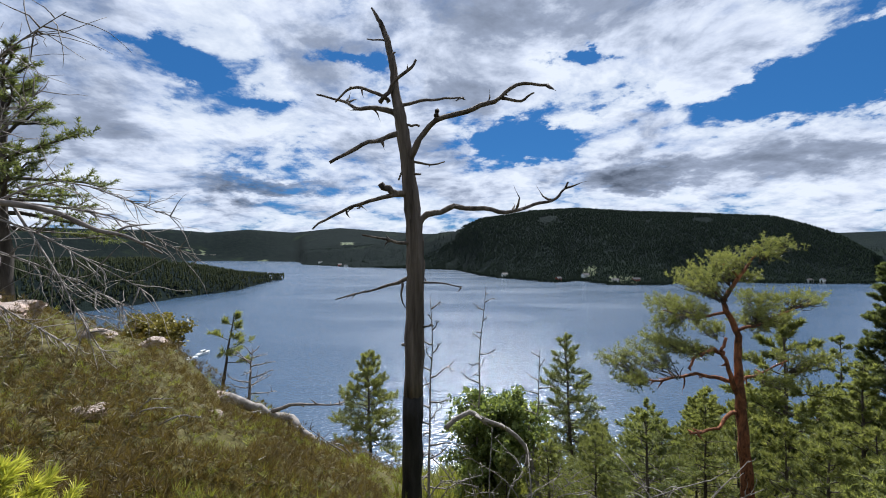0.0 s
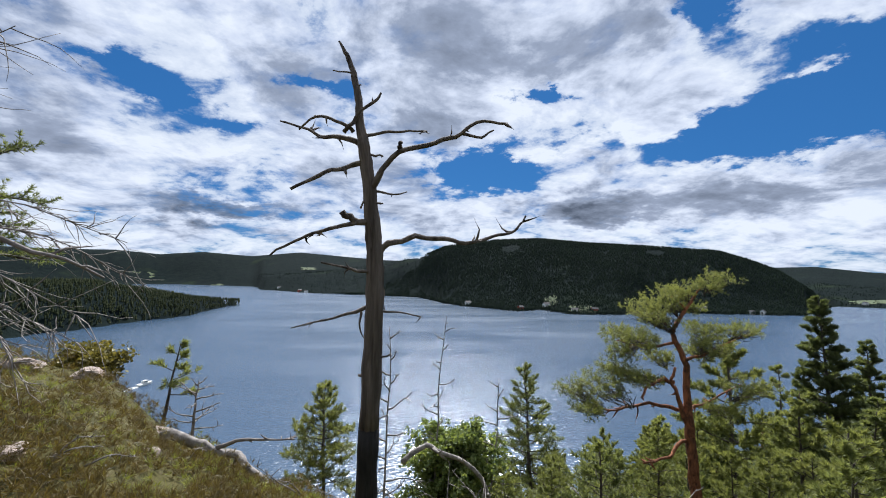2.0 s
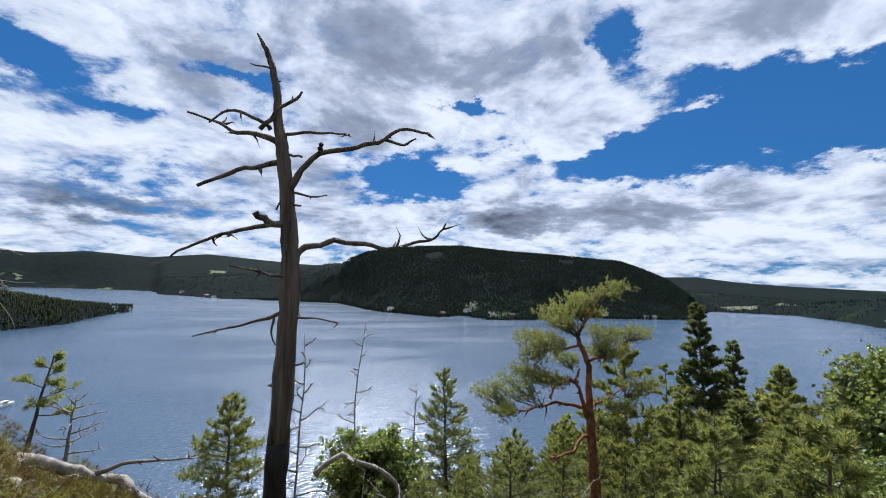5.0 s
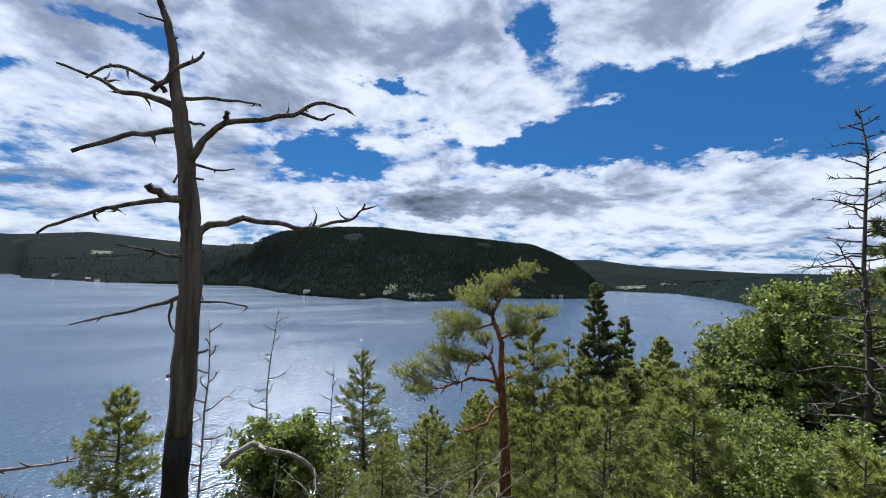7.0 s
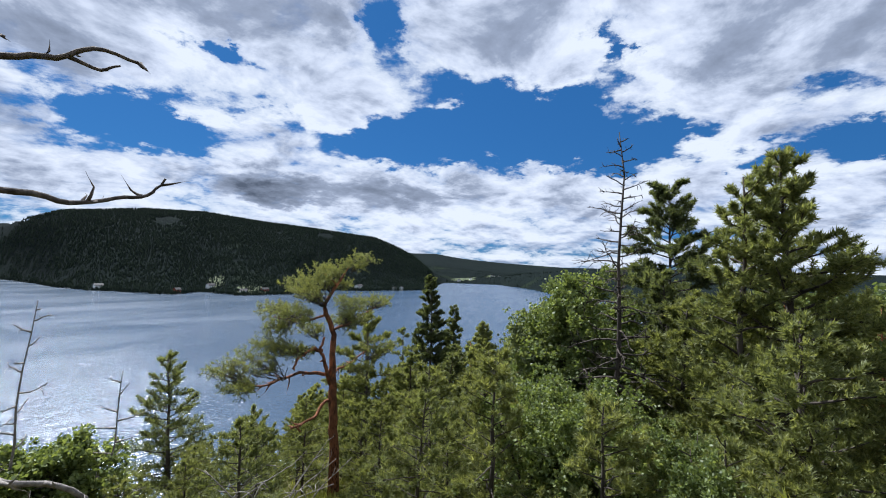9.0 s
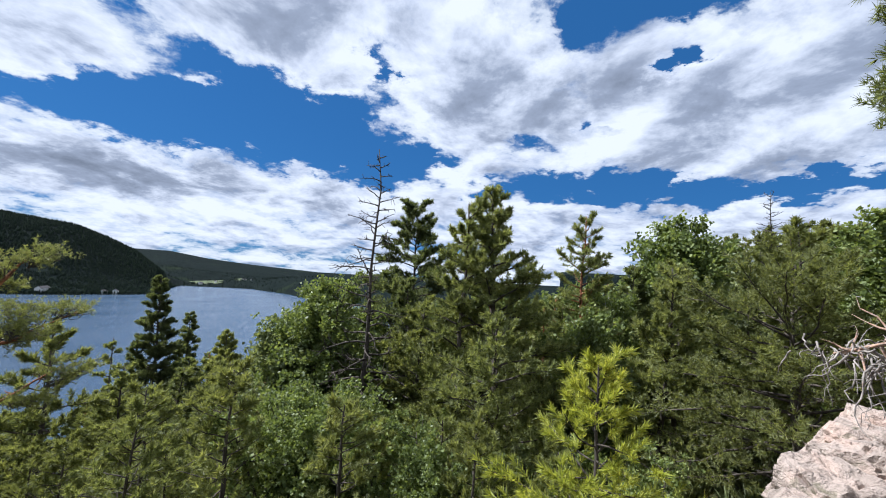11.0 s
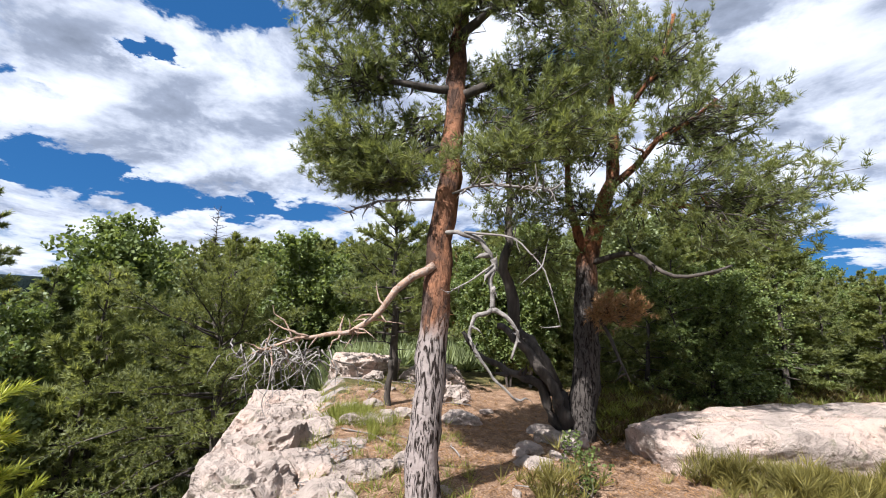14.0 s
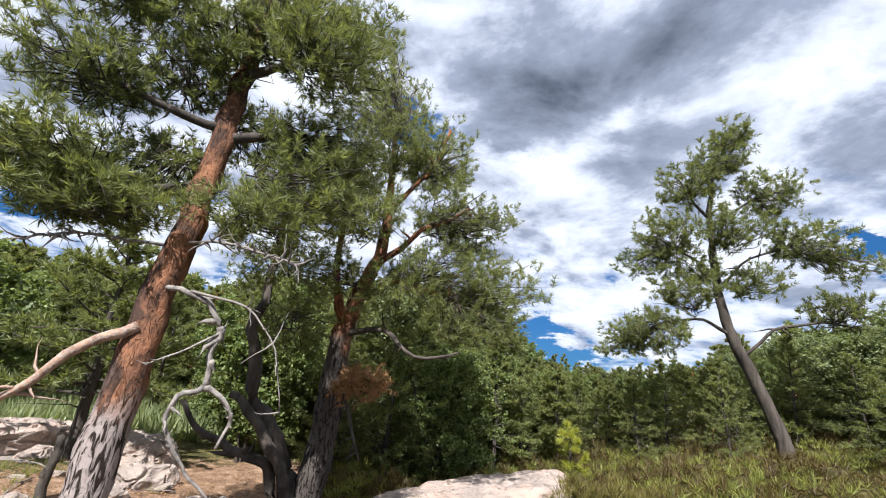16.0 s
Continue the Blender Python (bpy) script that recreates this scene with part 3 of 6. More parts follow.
def broadleaf(name, at, height, label, category="tree", seed=1, spread=1.2, stems=3, leaf=0.045, count=14, mat=None, bark=None, dense=1.0, radius=0.05, start=0.25, group=""):
    """A leafy tree or bush of several rising stems."""
    rng = np.random.default_rng(seed)
    tree = holder(name, at, label, category, group)
    wood, pos, way = Shape(), [], []
    for s in range(stems):
        a = s * 2.4 + rng.normal() * 0.4
        out = spread * 0.35 * (s > 0)
        stem = bent(rng, (0, 0, -0.3), (math.cos(a) * out / height, math.sin(a) * out / height, 1), height * rng.uniform(0.8, 1.0), 8, 0.07, 0.03)
        wood.tube(stem, [radius * (1 - 0.9 * i / 8) + 0.004 for i in range(9)], 6)
        nb = int(16 * dense + height * 2)
        for b in range(nb):
            u = start + (1 - start) * (b + rng.uniform(0, 0.9)) / nb
            p, d = along(stem, u)
            k = (u - start) / (1 - start)
            aa = b * 2.399 + rng.normal() * 0.4
            ln = spread * (0.35 + 0.65 * math.sin(math.pi * (0.2 + 0.72 * k))) * rng.uniform(0.5, 1.1)
            path = bent(rng, p, (math.cos(aa), math.sin(aa), 0.55), ln, 5, 0.18, 0.02)
            wood.tube(path, [radius * 0.3 * (1 - 0.85 * i / 5) + 0.002 for i in range(6)], 4)
            for j in range(int(9 * dense)):
                q, e = along(path, rng.uniform(0.15, 1.0))
                w2 = (e + Vector(rng.normal(size=3)) * 0.8).normalized()
                pos.append(q), way.append(w2)
                pos.append(q + w2 * ln * 0.22), way.append(w2)
    tagged(under(tree, "branchwork", wood.mesh("branchwork", bark or M_BARK_DARK)), kind="stuff")
    tagged(under(tree, "crown", scatter_mesh("crown", pos, way, mat or M_LEAF, count, leaf * 1.6, leaf, 1.2, True, rng)), kind="stuff")
    return tree


def snag(name, at, height, radius, label, seed=1, limbs=20, spread=1.0, lean=(0, 0), mat=None, droop=-0.1, twigs=3, start=0.2, category="dead tree", thick=1.0):
    """A dead standing tree with bare limbs and twigs."""
    rng = np.random.default_rng(seed)
    tree = holder(name, at, label, category)
    trunk, wood = Shape(), Shape()
    spine = [Vector((lean[0] * f, lean[1] * f, -0.3 + (height + 0.3) * f)) + Vector((rng.normal(), rng.normal(), 0)) * 0.02 * height * min(1, f * 3) * 0.3 for f in np.linspace(0, 1, 10)]
    trunk.tube(spine, [radius * (1 - 0.92 * i / 9) + 0.003 for i in range(10)], 7, 0.08, rng)
    for b in range(limbs):
        u = start + (0.98 - start) * (b + rng.uniform(0, 0.9)) / limbs
        p, d = along(spine, u)
        a = b * 2.399 + rng.normal() * 0.4
        ln = spread * (1.08 - u) ** 0.6 * rng.uniform(0.55, 1.1)
        path = bent(rng, p, (math.cos(a), math.sin(a), droop + 0.5 * u), ln, 5, 0.16, 0.03)
        r0 = thick * max(0.013, radius * 0.26 * (1.2 - u))
        wood.tube(path, [r0 * (1 - 0.85 * i / 5) + 0.002 for i in range(6)], 4)
        for j in range(twigs):
            q, e = along(path, rng.uniform(0.25, 0.95))
            tw = bent(rng, q, e + Vector(rng.normal(size=3)) * 0.7, ln * rng.uniform(0.15, 0.4), 3, 0.25)
            wood.tube(tw, [r0 * 0.5, r0 * 0.4, r0 * 0.3, 0.003], 3)
    under(tree, "trunk", trunk.mesh("trunk", mat or M_TWIG))
    tagged(under(tree, "branchwork", wood.mesh("branchwork", mat or M_TWIG)), kind="stuff")
    return tree


def foot(x, y):
    return Vector((x, y, ground_height(x, y)))

# ---- lake side ----
def grow(kind, name, x, y, top, *args, **kw):
    """Plants a tree at x, y whose top reaches the height top."""
    p = foot(x, y)
    return kind(name, p, top - p.z, *args, **kw)


def limb(tree, pts, r0, r1, mat, rng, sides=7, twigs=0, name="limb", rough=0.12, label=""):
    """One crooked limb through a few places, with twigs of its own."""
    s = Shape()
    fine, pts = [], [Vector(p) for p in pts]
    n = max(8, 4 * (len(pts) - 1))
    for i in range(n + 1):
        p, d = along(pts, i / n)
        amp = r0 * 0.75 if 0 < i else 0
        fine.append(p + Vector(rng.normal(size=3)) * amp * (1 - 0.5 * i / n))
    fine = [fine[0]] + [(fine[i - 1] + fine[i] * 2 + fine[i + 1]) / 4 for i in range(1, n)] + [fine[-1]]
    s.tube(fine, [r0 + (r1 - r0) * (i / n) ** 0.8 for i in range(n + 1)], sides, rough, rng)
    total = sum((fine[i + 1] - fine[i]).length for i in range(n))
    for _ in range(twigs):
        q, e = along(fine, rng.uniform(0.25, 1.0))
        tw = bent(rng, q, e * 0.6 + Vector(rng.normal(size=3)) * 0.7, total * rng.uniform(0.06, 0.22), 4, 0.3)
        s.tube(tw, [r1 * 1.2 + 0.004, r1 + 0.003, r1 * 0.7 + 0.002, 0.003, 0.0015], 4)
    return under(tree, name, s.mesh(name, mat), label), fine


def dead_pine():
    """The bare old pine: a bleached, cracked trunk, black at its foot, with crooked limbs."""
    rng = np.random.default_rng(7)
    x0, y0 = -0.42, 5.5
    g = ground_height(x0, y0)
    tree = holder("dead_pine", (x0, y0, g), "tall dead barkless pine with crooked bare limbs, charred at its foot", "dead tree")
    h = lambda z: z - g
    trunk = Shape()
    spine = [(0, 0, -0.4), (0.0, 0, h(-1.7)), (0.03, 0, h(-0.3)), (0.05, 0.02, h(1.0)), (0.04, 0.03, h(1.75)), (-0.01, 0.02, h(2.3)), (-0.08, 0, h(2.95)),
             (-0.15, -0.02, h(3.4)), (-0.22, 0, h(3.75)), (-0.25, 0, h(4.1)), (-0.32, 0.02, h(4.45)), (-0.43, 0.03, h(4.72)), (-0.55, 0.04, h(4.92))]
    rad = [0.19, 0.142, 0.136, 0.13, 0.124, 0.108, 0.092, 0.088, 0.06, 0.052, 0.044, 0.032, 0.012]
    pts = [Vector(p) for p in spine]
    n = 60
    dense = [along(pts, i / n)[0] + Vector((rng.normal(), rng.normal(), 0)) * 0.006 for i in range(n + 1)]
    rr = [float(np.interp(i / n * (len(rad) - 1), range(len(rad)), rad)) * (1 + 0.05 * rng.normal()) for i in range(n + 1)]
    cut = int(n * 0.17)
    sh = Shape()
    flutes = [0.86 + 0.2 * rng.random() if k % 3 else 0.8 for k in range(26)]
    sh.tube(dense[cut:], rr[cut:], 26, 0.04, rng, flutes)
    under(tree, "trunk", sh.mesh("trunk", M_DEADWOOD))
    ch = Shape()
    ch.tube(dense[:cut + 1], [r * 1.03 for r in rr[:cut + 1]], 26, 0.06, rng, flutes)
    under(tree, "charred_foot", ch.mesh("charred_foot", M_CHAR), "charred black foot of the trunk")

    def branch(r0, r1, *pts, twigs=3):
        limb(tree, [(a, b, h(c)) for a, b, c in pts], r0, r1, M_DEADWOOD, rng, 6, twigs)

    branch(0.05, 0.016, (-0.05, 0, 2.75), (0.12, -0.1, 3.05), (0.33, -0.3, 3.3), (0.75, -0.5, 3.36), (1.1, -0.7, 3.42), (1.25, -0.75, 3.55), (1.62, -0.8, 3.52))
    branch(0.022, 0.01, (1.1, -0.7, 3.42), (1.35, -0.72, 3.38), (1.48, -0.75, 3.45), twigs=1)
    branch(0.035, 0.028, (0.33, -0.3, 3.28), (0.36, -0.3, 3.42), twigs=0)
    branch(0.05, 0.013, (0.05, 0, 1.95), (0.2, 0, 2.12), (0.55, 0, 2.22), (0.95, 0, 2.2), (1.35, 0.02, 2.14), (1.75, 0.05, 2.28), (1.98, 0.05, 2.36), (2.1, 0.05, 2.55), twigs=7)
    branch(0.042, 0.012, (-0.18, 0, 3.45), (-0.5, 0.1, 3.58), (-0.78, 0.15, 3.6), (-1.0, 0.2, 3.68), (-1.36, 0.2, 3.8), twigs=6)
    branch(0.03, 0.012, (-0.3, 0, 3.62), (-0.5, -0.1, 3.76), (-0.8, -0.1, 3.78), (-1.02, 0, 3.66), twigs=3)
    branch(0.034, 0.015, (-0.42, -0.05, 3.6), (-0.25, -0.12, 3.84), (0.0, -0.15, 4.04), (0.1, -0.15, 4.12), twigs=1)
    branch(0.028, 0.01, (-0.2, 0, 3.55), (0.12, 0, 3.64), (0.45, 0.05, 3.69), (0.7, 0.05, 3.7), twigs=4)
    branch(0.04, 0.02, (-0.12, 0, 3.2), (-0.4, -0.1, 3.12), (-0.7, -0.15, 2.95), (-1.04, -0.2, 2.78), twigs=1)
    branch(0.05, 0.045, (-0.02, 0, 2.35), (-0.25, -0.1, 2.4), (-0.38, -0.1, 2.5), twigs=0)
    branch(0.03, 0.012, (-0.2, -0.1, 2.37), (-0.55, -0.1, 2.3), (-0.85, -0.05, 2.17), (-1.15, 0, 2.06), (-1.33, 0, 1.92), twigs=4)
    branch(0.03, 0.012, (-0.02, 0, 1.72), (-0.25, -0.15, 1.77), (-0.6, -0.25, 1.84), twigs=2)
    branch(0.032, 0.008, (0.0, 0, 1.28), (-0.25, 0.1, 1.19), (-0.6, 0.2, 1.08), (-1.07, 0.25, 0.94), twigs=4)
    branch(0.018, 0.008, (-0.12, 0, 1.2), (-0.14, 0, 1.0), (-0.08, 0, 0.86), twigs=0)
    branch(0.022, 0.008, (0.08, 0, 1.2), (0.3, 0.05, 1.22), (0.66, 0.1, 1.14), twigs=4)
    branch(0.02, 0.008, (0.0, 0, 2.82), (0.25, 0.05, 2.78), (0.45, 0.05, 2.83), twigs=3)
    branch(0.03, 0.02, (-0.03, 0, 0.35), (-0.14, 0, 0.38), twigs=0)
    branch(0.02, 0.012, (0.1, 0, 0.6), (0.28, 0, 0.64), twigs=1)
    branch(0.014, 0.008, (-0.36, 0, 4.45), (-0.6, 0, 4.48), twigs=1)
    branch(0.02, 0.014, (-0.1, 0, 2.7), (-0.16, -0.05, 2.58), twigs=0)
    branch(0.02, 0.012, (0.0, 0, 2.65), (0.12, 0, 2.66), twigs=0)
    branch(0.02, 0.012, (-0.1, 0, 3.3), (0.1, 0.05, 3.33), twigs=1)
    branch(0.015, 0.01, (-0.3, 0, 4.25), (-0.22, 0, 4.3), twigs=0)
    return tree


dead_pine()


def pad(wood, pos, way, rng, origin, centre, size, twigs, r0=0.009, shoots=4, inner=0.66):
    """A cushion of foliage: twigs that fan out from origin through an ellipsoid, short tufted shoots on their outer parts."""
    o, c = Vector(origin), Vector(centre)
    for _ in range(5):
        t = c + Vector((rng.uniform(-0.6, 0.6) * size[0], rng.uniform(-0.6, 0.6) * size[1], rng.uniform(-0.3, 0.3) * size[2]))
        way_in = bent(rng, o, t - o, (t - o).length, 4, 0.12)
        wood.tube(way_in, [r0 * 1.5, r0 * 1.3, r0, r0 * 0.8, 0.003], 4)
    for _ in range(twigs):
        u = Vector(rng.normal(size=3)).normalized() * rng.uniform(0.3, 1.0) ** 0.5
        t = c + Vector((u.x * size[0], u.y * size[1], u.z * size[2]))
        b = o.lerp(t, rng.uniform(0.0, 0.65)) + Vector(rng.normal(size=3)) * 0.1 * size[0]
        mid = b.lerp(t, 0.5) + Vector(rng.normal(size=3)) * 0.1 * size[0] + Vector((0, 0, -0.15 * size[2]))
        path = [b, b.lerp(mid, 0.5) + Vector(rng.normal(size=3)) * 0.04 * size[0], mid, t]
        wood.tube(path, [r0, r0 * 0.75, r0 * 0.5, 0.002], 4)
        for k in range(shoots):
            p, d = along(path, rng.uniform(inner, 1.0) if k else 0.97)
            e = (d * 0.25 + Vector(rng.normal(size=3)) * 0.6 + Vector((0, 0, 0.5))).normalized()
            ln = rng.uniform(0.07, 0.19)
            for f in (0.15, 0.6, 1.0):
                pos.append(p + e * ln * f), way.append(e)


def hero_pine(name, at, label, spine, rad, limbs, pads, bark, needles, needle, seed, sides=14, full=1.0, puff=1.0, inner=0.66):
    """A pine built limb by limb: the trunk through a few places, limbs, and cushions of needles at their ends."""
    rng = np.random.default_rng(seed)
    tree = holder(name, at, label, "pine")
    pts, n = [Vector(p) for p in spine], 36
    dense = [along(pts, i / n)[0] + Vector((rng.normal(), rng.normal(), 0)) * 0.012 for i in range(n + 1)]
    rr = [float(np.interp(i / n * (len(rad) - 1), range(len(rad)), rad)) * (1 + 0.03 * rng.normal()) for i in range(n + 1)]
    tr = Shape()
    tr.tube(dense, rr, sides, 0.06, rng)
    under(tree, "trunk", tr.mesh("trunk", bark))
    for l in limbs:
        limb(tree, l[0], l[1], l[2], l[3] or bark, rng, 8, l[4], l[5] if len(l) > 5 else "limb", label=l[6] if len(l) > 6 else "")
    wood, pos, way = Shape(), [], []
    for origin, centre, size, twigs in pads:
        pad(wood, pos, way, rng, origin, centre, (size[0], size[1], size[2] * puff), int(twigs * full), inner=inner)
    tagged(under(tree, "twigwork", wood.mesh("twigwork", M_BARK_DARK)), kind="stuff")
    cnt, ln, wd, sp = needle
    tagged(under(tree, "crown", scatter_mesh("crown", pos, way, needles, cnt, ln, wd, sp, rng=rng)), kind="stuff")
    return tree


# flat-topped red pine: local heights from its foot
RP = foot(7.15, 9.85)
rz = lambda z: z - RP.z
hero_pine("red_pine", RP, "flat-topped old pine with a forked reddish trunk and yellow-green needle pads",
          [(0.12, 0, -0.4), (0.07, 0, rz(-3.77)), (0.0, 0, rz(-2.92)), (-0.06, 0, rz(-2.11)), (-0.1, 0, rz(-1.47)), (-0.12, 0, rz(-0.83)), (-0.13, 0, rz(-0.28)), (-0.4, 0, rz(0.23)), (-0.45, 0, rz(0.46)), (-0.19, 0, rz(0.88)), (0.16, 0.05, rz(1.3)), (0.52, 0.1, rz(1.7))],
          [0.17, 0.13, 0.12, 0.112, 0.1, 0.085, 0.072, 0.064, 0.056, 0.045, 0.032, 0.012],
          [([(-0.12, 0, rz(-1.8)), (-0.44, -0.1, rz(-1.2)), (-0.62, -0.15, rz(-0.74)), (-0.52, -0.2, rz(-0.4))], 0.065, 0.03, None, 2),
           ([(-0.53, -0.1, rz(-0.76)), (-0.78, -0.15, rz(-0.66)), (-1.05, -0.2, rz(-0.68)), (-1.34, -0.25, rz(-0.82)), (-1.49, -0.3, rz(-1.1))], 0.055, 0.025, None, 4),
           ([(-0.15, 0, rz(-1.5)), (-0.6, 0.1, rz(-1.35)), (-1.02, 0.2, rz(-1.28)), (-1.5, 0.2, rz(-1.44)), (-1.98, 0.25, rz(-1.56)), (-2.72, 0.3, rz(-1.36))], 0.055, 0.018, None, 8),
           ([(-0.13, 0, rz(-0.25)), (0.2, -0.1, rz(-0.12)), (0.56, -0.2, rz(0.09)), (1.0, -0.2, rz(0.25)), (1.46, -0.25, rz(0.44))], 0.042, 0.013, None, 5),
           ([(-0.38, 0, rz(0.2)), (-0.7, 0.1, rz(0.08)), (-0.99, 0.2, rz(0.09)), (-1.4, 0.2, rz(0.1)), (-1.8, 0.2, rz(0.23))], 0.04, 0.013, None, 6),
           ([(-0.2, 0, rz(-2.2)), (-0.6, -0.2, rz(-2.36)), (-1.05, -0.35, rz(-2.47)), (-1.57, -0.5, rz(-2.46))], 0.05, 0.025, None, 6, "limb", "bare low limb"),
           ([(-0.1, 0, rz(-1.47)), (0.3, 0.3, rz(-1.5)), (0.71, 0.4, rz(-1.4)), (1.2, 0.45, rz(-1.2)), (1.7, 0.4, rz(-0.94))], 0.045, 0.013, None, 6),
           ([(-0.43, 0, rz(0.45)), (-0.7, 0.1, rz(0.75)), (-1.1, 0.1, rz(0.9))], 0.03, 0.012, None, 4),
           ([(-0.1, 0, rz(1.0)), (-0.35, -0.1, rz(1.25)), (-0.6, -0.1, rz(1.35))], 0.025, 0.01, None, 3)],
          [((0.30, -0.14, rz(1.40)), (0.47, -0.35, rz(1.73)), (0.51, 0.56, 0.20), 46), ((0.10, 0.12, rz(1.20)), (-0.08, 0.30, rz(1.44)), (0.51, 0.56, 0.20), 46),
           ((-0.30, 0.00, rz(0.80)), (-0.57, 0.00, rz(1.39)), (0.41, 0.47, 0.23), 37), ((-0.10, 0.18, rz(0.95)), (0.20, 0.45, rz(1.02)), (0.46, 0.51, 0.11), 42),
           ((-0.50, -0.08, rz(0.45)), (-1.25, -0.20, rz(1.06)), (0.60, 0.64, 0.28), 55), ((-1.30, -0.14, rz(0.15)), (-1.94, -0.35, rz(0.46)), (0.55, 0.60, 0.23), 50),
           ((-0.90, 0.12, rz(0.08)), (-1.37, 0.30, rz(0.23)), (0.78, 0.80, 0.26), 71), ((-1.30, 0.00, rz(0.10)), (-1.90, 0.00, rz(-0.18)), (0.41, 0.47, 0.20), 37),
           ((0.50, 0.18, rz(0.05)), (0.87, 0.45, rz(0.51)), (0.74, 0.77, 0.14), 68), ((1.00, -0.08, rz(0.25)), (1.37, -0.20, rz(0.56)), (0.41, 0.47, 0.13), 37),
           ((0.10, -0.14, rz(-0.10)), (0.37, -0.35, rz(0.23)), (0.51, 0.56, 0.13), 46), ((0.20, 0.12, rz(-0.10)), (0.65, 0.30, rz(-0.10)), (0.69, 0.72, 0.17), 63),
           ((-1.50, 0.00, rz(-1.40)), (-2.43, 0.00, rz(-0.73)), (0.74, 0.77, 0.18), 68), ((-2.20, 0.18, rz(-1.45)), (-2.91, 0.45, rz(-1.01)), (0.46, 0.51, 0.14), 42),
           ((-2.30, -0.08, rz(-1.45)), (-2.77, -0.20, rz(-1.34)), (0.46, 0.51, 0.13), 42), ((-1.00, -0.14, rz(-0.72)), (-1.77, -0.35, rz(-0.55)), (0.55, 0.60, 0.17), 50),
           ((-0.70, 0.12, rz(-0.72)), (-1.11, 0.30, rz(-0.83)), (0.51, 0.56, 0.14), 46), ((-1.30, 0.00, rz(-0.75)), (-2.14, 0.00, rz(-0.41)), (0.32, 0.39, 0.11), 29),
           ((-0.50, 0.18, rz(-0.50)), (-0.61, 0.45, rz(-0.19)), (0.41, 0.47, 0.14), 37), ((1.00, -0.08, rz(-1.25)), (1.41, -0.20, rz(-0.84)), (0.64, 0.68, 0.23), 58),
           ((0.30, -0.14, rz(-1.45)), (0.61, -0.35, rz(-1.34)), (0.46, 0.51, 0.14), 42), ((-0.40, 0.12, rz(0.50)), (-0.96, 0.30, rz(1.02)), (0.55, 0.60, 0.23), 50)],
          M_BARK_RED, M_NEEDLE_YEL, (9, 0.075, 0.011, 0.95), 31, 12, 0.72, 1.1, 0.5)

